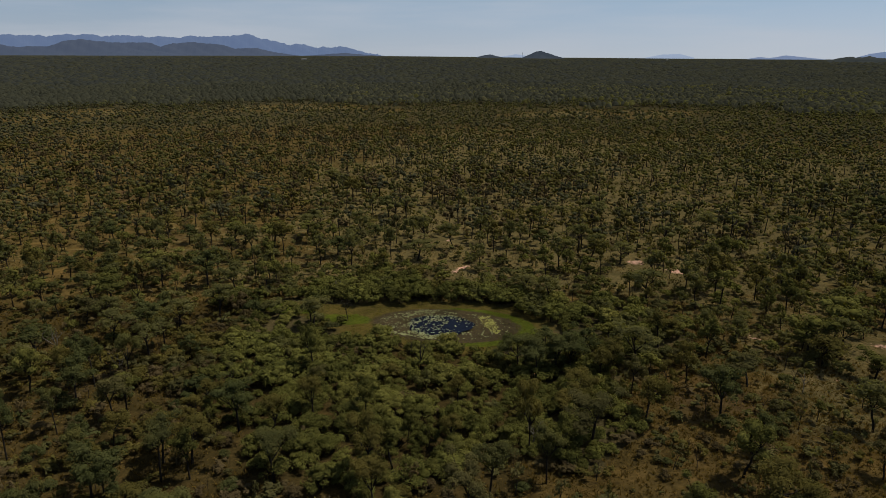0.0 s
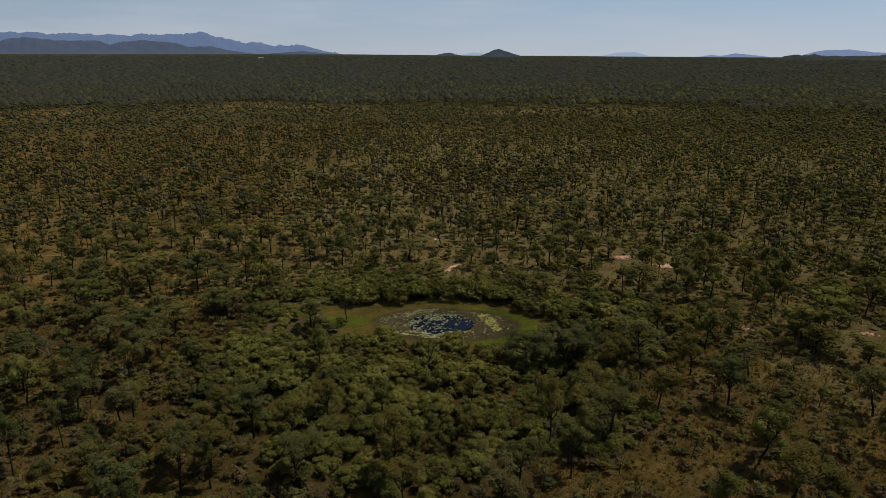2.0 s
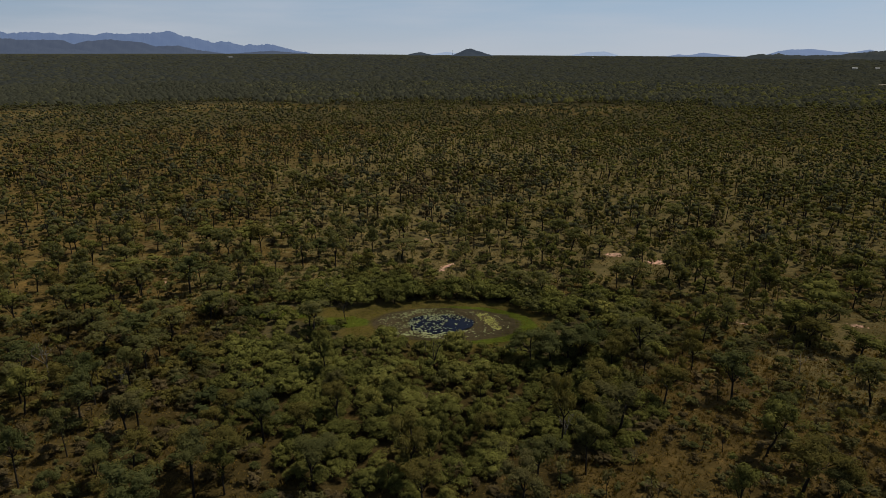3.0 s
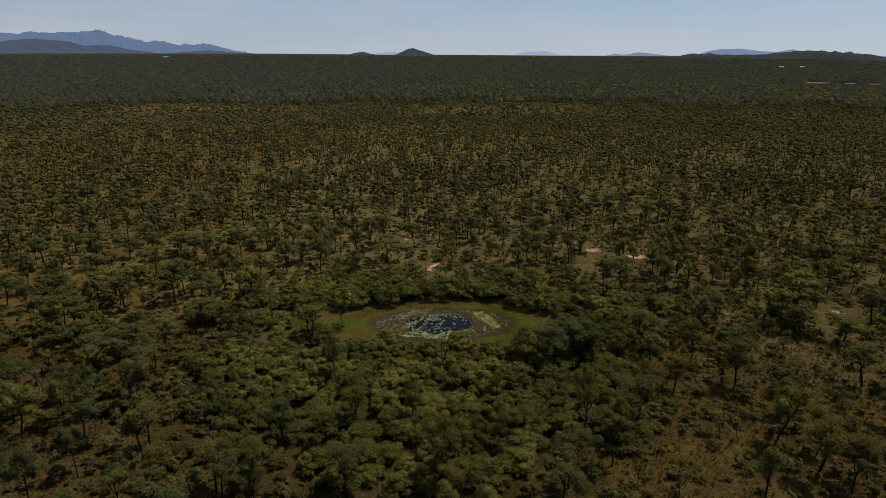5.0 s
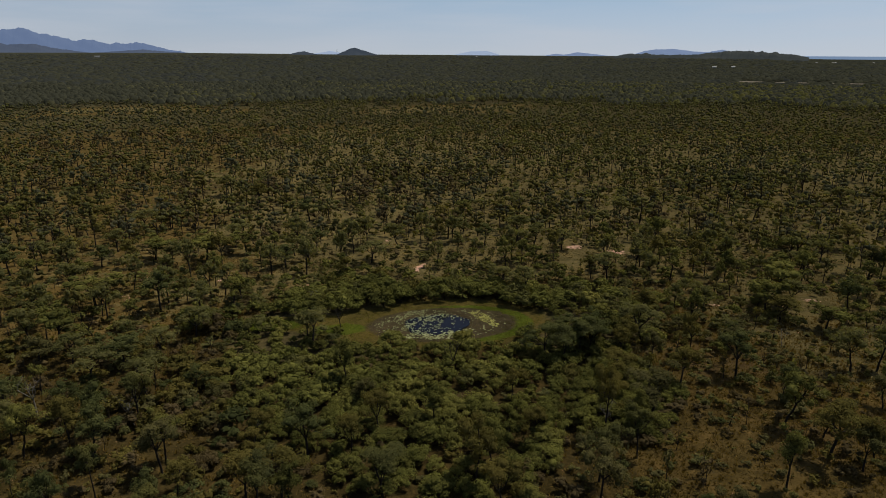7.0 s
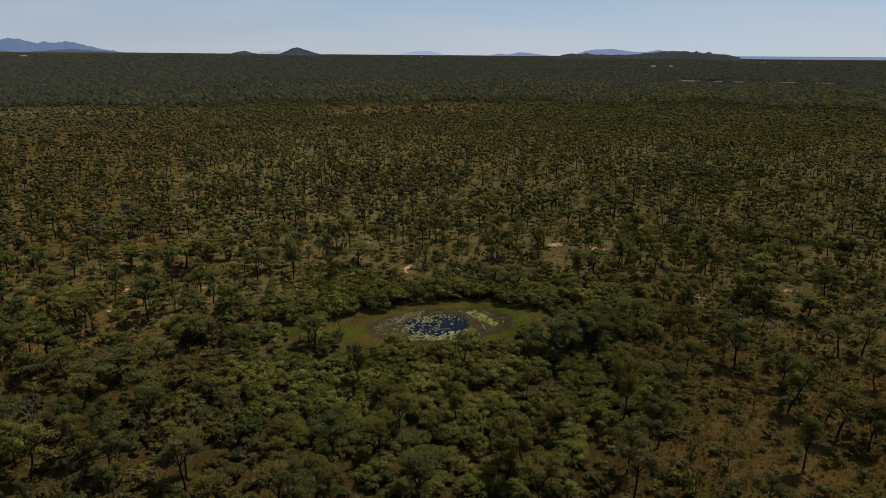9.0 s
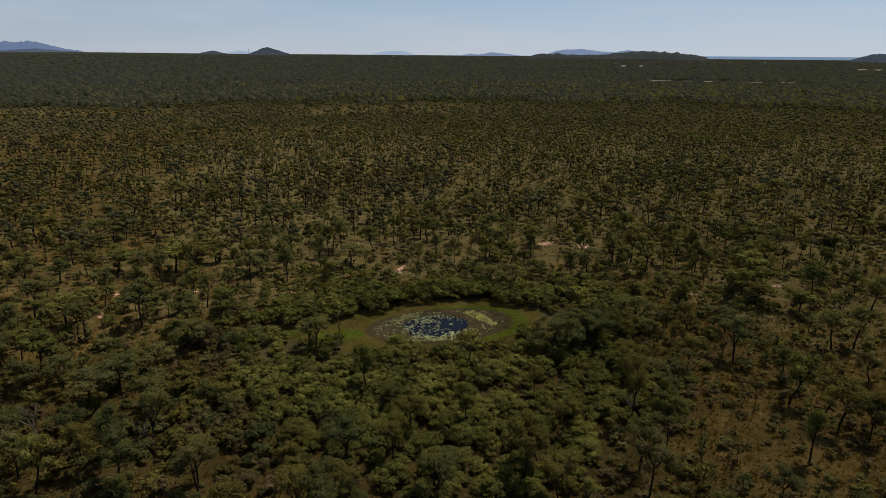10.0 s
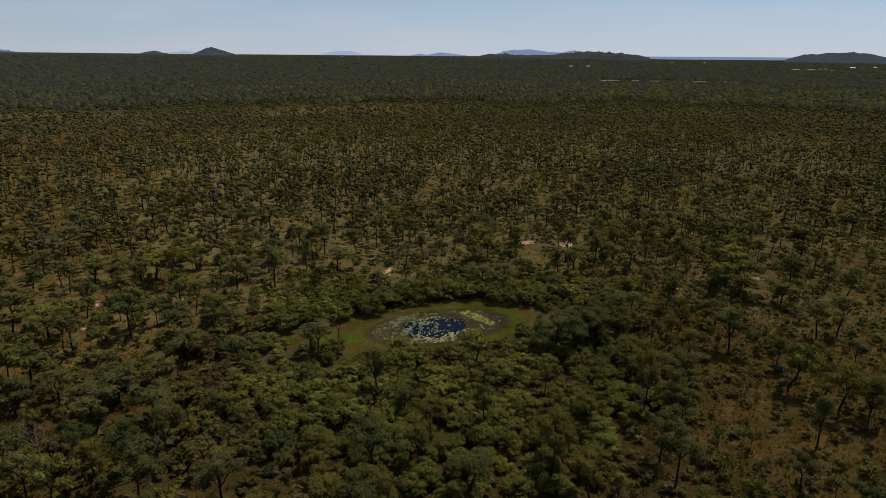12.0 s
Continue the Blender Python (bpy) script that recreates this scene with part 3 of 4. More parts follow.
def shrub_shape(r, leaves, leaf, h=4.0, w=5.0, stems=True):
    """A dense rounded shrub: many overlapping clumps down to near the ground, on a few short stems."""
    blobs = []
    for k in range(int(r.integers(15, 22))):
        a, d = r.uniform(0, 6.283), w * 0.38 * math.sqrt(r.uniform(0, 1))
        top = h * (0.92 - 0.55 * (d / (w * 0.5)) ** 1.6) * r.uniform(0.72, 1.0)
        rad = w * r.uniform(0.11, 0.20)
        blobs.append([d * math.cos(a), d * math.sin(a), max(top - rad * 0.7, rad * 0.5), rad, r.uniform(0.55, 0.8)])
    wood = [tube([[0, 0, -0.3], [b[0] * 0.5, b[1] * 0.5, b[2] * 0.55], [b[0], b[1], b[2]]], [0.09, 0.06, 0.03], 3) for b in blobs[:6 if stems else 1]]
    return joined(wood), joined([cores(r, blobs[::2], 0.84), blob_leaves(r, blobs, leaves, leaf, leaf * 0.8, 0.34, -0.4)])


def low_bush(r, leaves, leaf, h=4.0, w=5.0):
    """Knee- to head-high growth: a few overlapping clumps down to the ground."""
    blobs = []
    for k in range(4 if leaves > 40 else 2 if leaves else 1):
        a, d = r.uniform(0, 6.283), w * 0.30 * math.sqrt(r.uniform(0, 1))
        rad = w * r.uniform(0.15, 0.24)
        blobs.append([d * math.cos(a), d * math.sin(a), h * r.uniform(0.35, 0.62), rad, r.uniform(0.7, 1.0)])
    crown = cores(r, blobs, 0.8 if leaves else 1.0, leaves > 8)
    if leaves:
        crown = joined([crown, blob_leaves(r, blobs, leaves, leaf, leaf * 0.8, 0.45, -0.3)])
    return (None, None), crown


def bare_shape(r, h=7.0):
    """A dead or leafless tree: trunk, crooked limbs and twigs."""
    lean = r.normal(size=2) * 0.5
    fork = h * r.uniform(0.3, 0.45)
    crotch = np.array([lean[0], lean[1], fork])
    wood = [tube([[0, 0, -0.3], [lean[0] * 0.3, lean[1] * 0.5, fork * 0.5], crotch], [0.15, 0.12, 0.10], 5)]
    for k in range(5):
        a = k * 1.26 + r.normal() * 0.4
        tip = crotch + [h * 0.22 * math.cos(a), h * 0.22 * math.sin(a), h * r.uniform(0.3, 0.6)]
        tip[2] = min(tip[2], h)
        mid = (crotch + tip) / 2 + r.normal(size=3) * 0.35
        wood.append(tube([crotch, mid, tip], [0.075, 0.05, 0.02], 4))
        for _ in range(4):
            start = mid + (tip - mid) * r.uniform(0, 0.8)
            end = start + r.normal(size=3) * [0.6, 0.6, 0.35] + [0, 0, 0.55]
            wood.append(tube([start, (start + end) / 2 + r.normal(size=3) * 0.1, end], [0.032, 0.022, 0.012], 3))
    return joined(wood)


LEAF_SETS = (LEAF_OLIVE, LEAF_GREEN, LEAF_GREY, LEAF_BROWN)


def thing_from(name, label, category, group, wood, crown, bark, leaf, crown_name):
    root = tagged(new(name), label, category, group)
    part("trunk" if category == "tree" else "stem", mesh(name + "_wood", *wood, [bark], smooth=True), root)
    if crown is not None:
        part(crown_name, mesh(name + "_leaves", *crown, [leaf], smooth=True), root)
    return root


def placed(x, y, turn, sx, sz):
    return Matrix.Translation((x, y, float(height(x, y)))) @ Matrix.Rotation(turn, 4, "Z") @ Matrix.Diagonal((sx, sx, sz, 1))


def settle(protos, items, base_h, base_w):
    """Stand a copy of one of the shapes at each (x, y, h, w, which); the first of each shape is used itself."""
    used = set()
    for x, y, h, w, which in items:
        root = protos[which % len(protos)]
        m = placed(x, y, float(rng.uniform(0, 6.283)), w / base_w, h / base_h)
        if root.name in used:
            copy_thing(root, m)
        else:
            used.add(root.name)
            root.matrix_basis = m
    for root in protos:
        if root.name not in used:
            for o in (*root.children_recursive, root):
                bpy.data.objects.remove(o)


def stuff(name, items, shapes, base_h, base_w, label, category, leaves, shares=(0.5, 0.3, 0.2), lean=0.0):
    """One joined mesh of plants too many to count. shapes: (wood, crown) pairs; items as for settle()."""
    vs, fs, slots, at = [], {4: [], 3: []}, {4: [], 3: []}, 0
    items = np.asarray(items, float)
    kinds = (items[:, 4].astype(int)) % len(shapes)
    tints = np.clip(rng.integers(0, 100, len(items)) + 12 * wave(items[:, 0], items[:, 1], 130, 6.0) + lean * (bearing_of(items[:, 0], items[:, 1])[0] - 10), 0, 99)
    for s, (wood, crown) in enumerate(shapes):
        pick = np.flatnonzero(kinds == s)
        if not len(pick):
            continue
        it = items[pick]
        turn = rng.uniform(0, 6.283, len(pick))
        c, sn = np.cos(turn), np.sin(turn)
        tint = np.searchsorted(np.cumsum(shares) * 100, tints[pick], side="right").clip(0, len(leaves) - 1)
        ground_z = height(it[:, 0], it[:, 1])
        for (v, f), first in ((wood, True), (crown, False)):
            if v is None:
                continue
            sx, sz = it[:, 3] / base_w, it[:, 2] / base_h
            x = (v[None, :, 0] * c[:, None] - v[None, :, 1] * sn[:, None]) * sx[:, None] + it[:, 0:1]
            y = (v[None, :, 0] * sn[:, None] + v[None, :, 1] * c[:, None]) * sx[:, None] + it[:, 1:2]
            z = v[None, :, 2] * sz[:, None] + ground_z[:, None]
            vs.append(np.stack([x, y, z], -1).reshape(-1, 3))
            fs[f.shape[1]].append((f[None] + (np.arange(len(pick)) * len(v))[:, None, None] + at).reshape(-1, f.shape[1]))
            slots[f.shape[1]].append(np.zeros(len(pick) * len(f), int) if first else np.repeat(tint + 1, len(f)))
            at += len(pick) * len(v)
    me = mesh(name, np.concatenate(vs), [np.concatenate(fs[k]) for k in (4, 3) if fs[k]], [BARK, *leaves], np.concatenate(slots[4] + slots[3]), smooth=True)
    return tagged(new(name, me), label, category, kind="stuff")


# ---------------------------------------------------------------- where the plants stand
def scatter(step, x0, x1, y0, y1):
    gx, gy = np.meshgrid(np.arange(x0, x1, step), np.arange(y0, y1, step))
    n = gx.size
    x = gx.ravel() + rng.uniform(-0.48, 0.48, n) * step
    y = gy.ravel() + rng.uniform(-0.48, 0.48, n) * step
    return x, y


def bearing_of(x, y):
    return np.degrees(np.arctan2(x - EYE_PLAN[0], y - EYE_PLAN[1])), np.hypot(x - EYE_PLAN[0], y - EYE_PLAN[1])


def apart(x, y, fixed, gap):
    if not len(fixed):
        return np.ones(len(x), bool)
    f = np.asarray([(p[0], p[1]) for p in fixed])
    return (np.hypot(x[:, None] - f[None, :, 0], y[:, None] - f[None, :, 1]) > gap).all(1)


# single trees that stand out: x, y, height, crown width
WEST_STAND = [(-91.3, 171.6, 7.6, 6.8), (-89.4, 145.6, 6.2, 4.7), (-84.7, 163.8, 6.7, 5.3), (-84.4, 126.7, 8.3, 7.1), (-83.5, 188.9, 5.4, 7.6), (-74.7, 153.2, 8.0, 7.0), (-71.8, 119.3, 5.7, 5.9), (-71.2, 188.7, 6.3, 7.0),
              (-70.0, 125.9, 7.5, 8.4), (-68.7, 95.6, 6.4, 5.2), (-68.6, 147.8, 7.0, 7.2), (-66.3, 91.9, 8.0, 5.4), (-61.0, 93.2, 7.4, 5.0), (-57.9, 116.0, 6.7, 6.9), (-57.2, 94.0, 8.6, 4.8), (-56.4, 172.8, 7.1, 6.5),
              (-52.2, 109.3, 6.8, 5.4), (-48.0, 82.2, 7.6, 5.8), (-48.0, 85.5, 7.1, 5.0), (-47.8, 172.8, 7.5, 7.8), (-41.0, 184.4, 6.4, 7.2)]
SOUTH_STAND = [(-37.8, 73.7, 6.8, 5.8), (-36.5, 69.9, 8.2, 5.4), (-33.8, 73.3, 7.0, 6.2), (-33.0, 70.2, 8.1, 5.4), (-22.2, 69.7, 7.4, 7.1), (-22.1, 97.3, 8.8, 5.4), (-26.2, 116.3, 6.4, 6.6), (-10.5, 70.0, 9.7, 5.7),
               (-7.4, 71.2, 7.8, 5.8), (1.4, 60.7, 9.6, 5.8), (4.6, 66.3, 7.4, 6.1), (11.9, 69.4, 7.0, 4.8), (14.3, 53.2, 6.2, 4.8), (15.9, 83.2, 5.0, 4.9), (19.1, 87.6, 7.8, 6.3), (19.3, 77.4, 8.1, 8.2), (26.0, 58.6, 9.3, 6.1),
               (28.5, 83.6, 7.1, 5.8), (32.1, 100.5, 9.8, 7.2), (24.5, 95.0, 7.2, 6.0), (21.5, 99.0, 7.4, 5.6), (27.0, 97.5, 8.0, 6.0), (23.5, 102.0, 6.6, 5.4)]
EAST_STAND = [(36.4, 62.3, 9.8, 8.1), (37.2, 70.9, 8.6, 7.2), (38.3, 58.9, 6.5, 4.3), (39.9, 66.7, 6.9, 6.2), (41.6, 76.3, 5.8, 5.4), (48.2, 94.3, 7.5, 7.1), (53.2, 110.5, 6.6, 5.8), (54.6, 70.2, 4.6, 4.3), (60.4, 81.3, 7.8, 6.5),
              (64.6, 80.0, 7.9, 5.5), (69.1, 105.2, 7.1, 5.7), (69.4, 95.4, 5.5, 5.3), (72.7, 112.2, 9.3, 8.0), (92.9, 126.2, 6.9, 6.1), (52.2, 76.3, 3.6, 2.7), (53.9, 84.1, 4.0, 3.3)]
NORTH_STAND = [(52.0, 143.6, 7.2, 4.2), (1.8, 171.6, 7.2, 6.2), (18.2, 185.8, 7.8, 6.8), (23.6, 146.8, 8.0, 5.0), (25.7, 168.8, 7.3, 6.3), (38.1, 163.1, 6.4, 6.2), (40.5, 135.2, 5.9, 3.8), (43.4, 132.6, 9.3, 7.6), (44.5, 158.9, 7.1, 6.1)]
BACK_WEST_STAND = [(-88.0, 183.8, 7.0, 5.9), (-60.5, 178.3, 6.1, 6.7), (-72.8, 176.3, 5.9, 5.8), (-105.6, 218.0, 9.0, 8.0), (-95.7, 255.9, 7.2, 8.0), (-79.5, 222.6, 8.2, 7.2), (-66.4, 205.5, 6.9, 8.0), (-65.4, 231.1, 5.8, 6.7), (-59.0, 217.8, 6.4, 6.3), (-97.2, 230.5, 6.5, 8.0), (-45.2, 254.2, 7.5, 8.0), (-39.9, 258.3, 6.6, 5.4), (-33.7, 230.6, 9.0, 8.0), (-18.9, 208.5, 7.4, 8.0), (-20.0, 174.0, 7.9, 6.9), (-24.8, 192.6, 6.0, 6.7), (-38.1, 178.2, 6.3, 5.3), (-28.7, 163.6, 5.9, 7.1), (-9.8, 186.0, 6.8, 8.0), (-7.5, 161.0, 6.8, 8.0)]
BACK_EAST_STAND = [(26.8, 194.2, 8.2, 8.0), (41.9, 198.2, 5.6, 6.5), (35.8, 169.3, 7.4, 7.2), (38.8, 209.4, 4.5, 4.8), (49.6, 204.4, 5.8, 8.0), (75.3, 180.7, 8.6, 8.0), (96.6, 197.7, 6.9, 8.0), (108.1, 195.1, 4.9, 6.8), (99.8, 155.5, 4.6, 4.8), (143.0, 210.7, 7.5, 7.5), (119.2, 172.7, 8.1, 8.0), (149.7, 183.7, 5.2, 5.8), (162.0, 180.8, 6.2, 8.0), (121.0, 138.4, 6.9, 8.0), (112.1, 140.4, 4.5, 4.5), (115.8, 139.6, 4.6, 6.1)]
BARE_STAND = [(-65.5, 129.9, 6.4), (-67.3, 102.0, 7.9), (-4.9, 99.1, 7.4), (10.8, 76.4, 5.4), (-20.4, 122.0, 5.2), (-53.5, 96.5, 6.0), (42.0, 60.5, 6.2), (-24.5, 134.2, 4.2), (31, 148, 5.5), (56, 92, 5), (63, 88, 5.2), (-15, 62, 5.5), (8, 59, 5)]
DARK_STAND = [(11.4, 97.1, 7.4, 6.6), (14.2, 95.9, 7.8, 7.0), (17.4, 96.6, 8.2, 6.8), (19.9, 97.5, 8.4, 6.4), (16.0, 100.6, 8.0, 6.4), (-27.0, 118.2, 6.2, 4.6)]
LONE = DARK_STAND + WEST_STAND + SOUTH_STAND + EAST_STAND + NORTH_STAND + BACK_WEST_STAND + BACK_EAST_STAND


SHEDS = ((1363, 1794, -38, 13, 7, 2.4), (1419, 1776, -39, 11, 6, 2.4), (2236, 2271, -45, 10, 6, 2), (2339, 2285, -46, 16, 6, 2), (2437, 2183, -49, 8, 6, 2), (2223, 1378, -59, 16, 9, 3), (2353, 1378, -60, 10, 8, 2.4), (1147, 3459, -19, 7, 5, 3), (-638, 3094, 11, 22, 12, 4))
TRACKS = (((833, 1041), (1033, 874), 15), ((1969, 1423), (2036, 1324), 60))


def cleared(x, y):
    """Ground kept free of far trees: round the sheds and along the road."""
    free = np.zeros(np.shape(x), bool)
    for sx, sy, turn, long, wide, high in SHEDS:
        front = np.hypot(sx + 28, sy - 4)
        ux, uy = (sx + 28) / front, (sy - 4) / front
        along, off = (x - sx) * ux + (y - sy) * uy, np.abs((x - sx) * uy - (y - sy) * ux)
        free |= (along > -60 - 2.5 * high * front / 250) & (along < 12) & (off < long * 0.6 + 4)
    for (ax, ay), (bx, by), wide in TRACKS:
        l = math.hypot(bx - ax, by - ay)
        along, off = ((x - ax) * (bx - ax) + (y - ay) * (by - ay)) / l, ((x - ax) * (by - ay) - (y - ay) * (bx - ax)) / l
        free |= (along > 0) & (along < l) & (off > -wide - 10) & (off < 170 + wide) & (wave(x, y, 40, 3.0) > -0.35)
    return free


def plan_trees():
    """Near trees: the single ones, then the open woodland between them."""
    near = [(x, y, h, w, int(rng.integers(0, 99))) for x, y, h, w in LONE]
    x, y = scatter(6.6, -190, 190, 30, 215)
    az, d = bearing_of(x, y)
    t = thicket(x, y)
    chance = np.where(t > 0.08, 0.22, np.where(y > 138, 0.66, 0.84)) + 0.20 * wave(x, y, 22, 5.0)
    keep = (d < 178) & (d > 40) & (az > -47) & (az < 72) & (clearing(x, y) > 1.45) & (rng.uniform(size=len(x)) < chance)
    keep &= apart(x, y, LONE, 5.0) & (sand_amount(x, y) < 0.35) & (oval(x, y, 6, 141, 34, 9) > 1) & sightline(x, y)
    keep &= oval(x, y, 4, 108, 24, 9) > 1
    keep &= ~((x > 8) & (y < 92) & (y > 45) & (thicket(x, y) < 0.02) & (rng.uniform(size=len(x)) < 0.68))
    keep &= ~((x > 42) & (y < 112) & (y > 80) & (rng.uniform(size=len(x)) < 0.4))
    keep &= ~((x > 46) & (x < 75) & (y > 108) & (y < 168) & (rng.uniform(size=len(x)) < 0.2))
    for a, b in zip(x[keep], y[keep]):
        h = float(rng.uniform(4.8, 8.8)) + (0.9 if b > 130 else 0.0)
        which = int(rng.choice((3, 10, 5, 12, 0))) if a < -28 and b < 125 else int(rng.integers(0, 99))
        near.append((float(a), float(b), h, h * float(rng.uniform(0.50, 0.80)), which))
    return near


def sightline(x, y):
    """Low ground kept open in front of the bare sand and the path."""
    free = (oval(x, y, 3.4, 152.5, 3.2, 6.5) > 1) & (oval(x, y, 0, 178, 2.6, 5.0) > 1)
    for px, py, ex, ey, wide, long in ((57.8, 153, -1.2, 0.2, 3.0, 17), (48.6, 160.0, -55, 13, 2.4, 17), (48.6, 160.0, -33, 4.5, 2.2, 15), (81.0, 109.0, -28, 4, 3.0, 13), (63.0, 97.0, -28, 4, 3.0, 11)):
        l = math.hypot(ex - px, ey - py)
        ux, uy = (ex - px) / l, (ey - py) / l
        along, off = (x - px) * ux + (y - py) * uy, np.abs((x - px) * uy - (y - py) * ux)
        free &= ~((along > -2) & (along < long) & (off < wide))
    return free


def plan_shrubs():
    """The thicket round the pond, its far bank, then looser scrub to the south and west."""
    x, y = scatter(2.75, -110, 105, 44, 165)
    t = thicket(x, y)
    c = clearing(x, y)
    az, d = bearing_of(x, y)
    bank = (c > 1.10) & (c < 1.75) & (y > 118) & (x < 28)
    loose = (t <= 0.02) & (d > 55) & (az > -46) & (az < 64)
    behind = (y > 134) & (y < 178) & (np.abs(x) < 62)
    chance = np.where(bank, 1.0, np.where(loose, np.where((x > 10) & (y < 92), 0.13, np.where((x > 20) & ~((y > 128) & (x < 38)), 0.33, np.where(behind, np.where((y < 150) & (np.abs(x) < 40), 0.54, 0.34), np.where((x < 8) & (y < 112), np.where(x < -42, 0.46, 0.60), 0.32)))) + 0.25 * wave(x, y, 15, 6.0), 0.80 + 1.0 * np.clip(t, 0, 0.3)))
    keep = ((t > 0.02) | bank | (loose & apart(x, y, LONE, 3.6))) & (c > 1.12) & (rng.uniform(size=len(x)) < chance) & (sand_amount(x, y) < 0.3) & sightline(x, y)
    out = []
    for a, b, k, l in zip(x[keep], y[keep], bank[keep], loose[keep]):
        if -46 < a < -18 and 110 < b < 124:
            l, k = True, False
        h = float(rng.uniform(3.4, 5.0) if k else rng.uniform(1.3, 3.4) if l else rng.uniform(2.0, 4.6))
        if -46 < a < -17 and 110 < b < 124:
            h = 1.7 + 0.55 * (h - 1.3)
        if a > 2 and b < 119 and clearing(a, b) < 1.75:
            h *= 0.55
        out.append((float(a), float(b), h, h * float(rng.uniform(1.0, 1.42)), int(rng.integers(0, 99))))
    return out


TREES, SHRUBS = plan_trees(), plan_shrubs()
TREES[len(LONE):] = sorted(TREES[len(LONE):], key=lambda p: math.hypot(p[0] + 12, p[1] - 2))
SHRUBS.sort(key=lambda p: math.hypot(p[0] + 12, p[1] - 2))

near_rng = np.random.default_rng(21)
FINE_TREES = [tree_shape(near_rng, 2300, 0.245) for _ in range(14)]
TREE_SHAPES = [tree_shape(near_rng, 900, 0.35) for _ in range(12)]
FINE_SHRUBS = [shrub_shape(near_rng, 1380, 0.26) for _ in range(15)]


def in_thicket(p):
    return bool(oval(p[0], p[1], -3, 106, 38, 46, 12) < 1 and (thicket(p[0], p[1]) > 0.02 or clearing(p[0], p[1]) < 1.75))


def close(p, reach=106):
    """Whether a plant stands in the stretch that the camera passes nearest."""
    return math.hypot(p[0] + 12, p[1] - 2) < reach


def build_trees():
    kinds = ((LEAF_OLIVE, "slender gum tree with open olive-green crown"), (LEAF_SHRUB, "gum tree with clumped fresh green crown"), (LEAF_OLIVE, "slender gum tree with open olive-green crown"),
             (LEAF_DARK, "gum tree with dense dark green crown"), (LEAF_OLIVE, "slender gum tree with open olive-green crown"), (LEAF_GREEN, "gum tree with clumped fresh green crown"), (LEAF_GREY, "gum tree with thin grey-green crown"))
    dark = [thing_from("gum_tree", "dense dark green tree in a clump beside the pond", "tree", "savanna trees", *FINE_TREES[k], BARK, LEAF_DARK, "crown") for k in range(3)]
    settle(dark, TREES[:len(DARK_STAND)], 8.0, 6.0)
    singles = TREES[len(DARK_STAND):300]
    lighter = {0: (LEAF_FAR_GREEN, kinds[1][1]), 1: (LEAF_SHRUB, kinds[1][1]), 2: (LEAF_FAR_GREEN, kinds[1][1]), 5: (LEAF_SHRUB, kinds[1][1])}
    for shapes, items in ((FINE_TREES, [p for p in singles if close(p)]), (TREE_SHAPES, [p for p in singles if not close(p)])):
        if shapes is TREE_SHAPES:
            kinds = tuple(lighter.get(k, kind) for k, kind in enumerate(kinds))
        protos = [thing_from("gum_tree", kinds[k % 7][1], "tree", "savanna trees", wood, crown, BARK, kinds[k % 7][0], "crown") for k, (wood, crown) in enumerate(shapes)]
        settle(protos, items, 8.0, 6.0)
    if len(TREES) > 300:
        coarse = [tree_shape(near_rng, 420, 0.50, sides=4) for _ in range(10)]
        stuff("near_woodland", TREES[300:], coarse, 8.0, 6.0, "open savanna woodland of gum trees", "woodland", (LEAF_OLIVE, LEAF_FAR_GREEN, LEAF_SHRUB, LEAF_GREY), (0.22, 0.42, 0.24, 0.12))


def build_shrubs():
    """In the thicket the shrubs are fresh green, in the loose scrub olive, grey and brown."""
    singles, rest = SHRUBS[:300], SHRUBS[300:]
    green = "dense rounded green shrub in the thicket round the pond"
    sorts = (((LEAF_THICKET, green), (LEAF_SHRUB, "dense mid-green shrub in the thicket"), (LEAF_THICKET, green), (LEAF_SHRUB, "dense mid-green shrub in the thicket")),
             ((LEAF_OLIVE, "olive-green shrub in dry grass"), (LEAF_DARK, "dark green shrub in dry grass"), (LEAF_GREY, "grey-green shrub in dry grass"), (LEAF_BROWN, "brownish half-dry shrub in dry grass"), (LEAF_OLIVE, "olive-green shrub in dry grass"), (LEAF_DARK, "dark green shrub in dry grass"), (LEAF_BROWN, "brownish half-dry shrub in dry grass")))
    for inside, leaves in zip((True, False), sorts):
        items = [q for q in singles if in_thicket(q) == inside]
        half = FINE_SHRUBS[:8] if inside else FINE_SHRUBS[8:]
        protos = []
        for k, (wood, crown) in enumerate(half):
            leaf, label = leaves[k % len(leaves)]
            protos.append(thing_from("shrub", label, "shrub", "thicket shrubs" if inside else "scrub shrubs", wood, crown, BARK, leaf, "foliage"))
        settle(protos, items, 4.0, 5.0)
    stuff("thicket", [q for q in rest if in_thicket(q)], [shrub_shape(near_rng, 460, 0.40, stems=False) for _ in range(10)], 4.0, 5.0, "dense green thicket of rounded shrubs", "shrubs", (LEAF_THICKET, LEAF_GREEN, LEAF_OLIVE, LEAF_SHRUB), (0.50, 0.08, 0.06, 0.36))
    for back, leaves, shares in ((False, (LEAF_OLIVE, LEAF_DARK, LEAF_GREY, LEAF_BROWN), (0.34, 0.28, 0.12, 0.26)), (True, (LEAF_THICKET, LEAF_FAR_GREEN, LEAF_GREEN, LEAF_GREY), (0.36, 0.42, 0.10, 0.12))):
        stuff("scrub", [q for q in rest if not in_thicket(q) and (q[1] > 128 or q[0] > 22) == back], [shrub_shape(near_rng, 290, 0.45, stems=False) for _ in range(10)], 4.0, 5.0, "mixed scrub of green, grey and brown shrubs", "shrubs", leaves, shares)


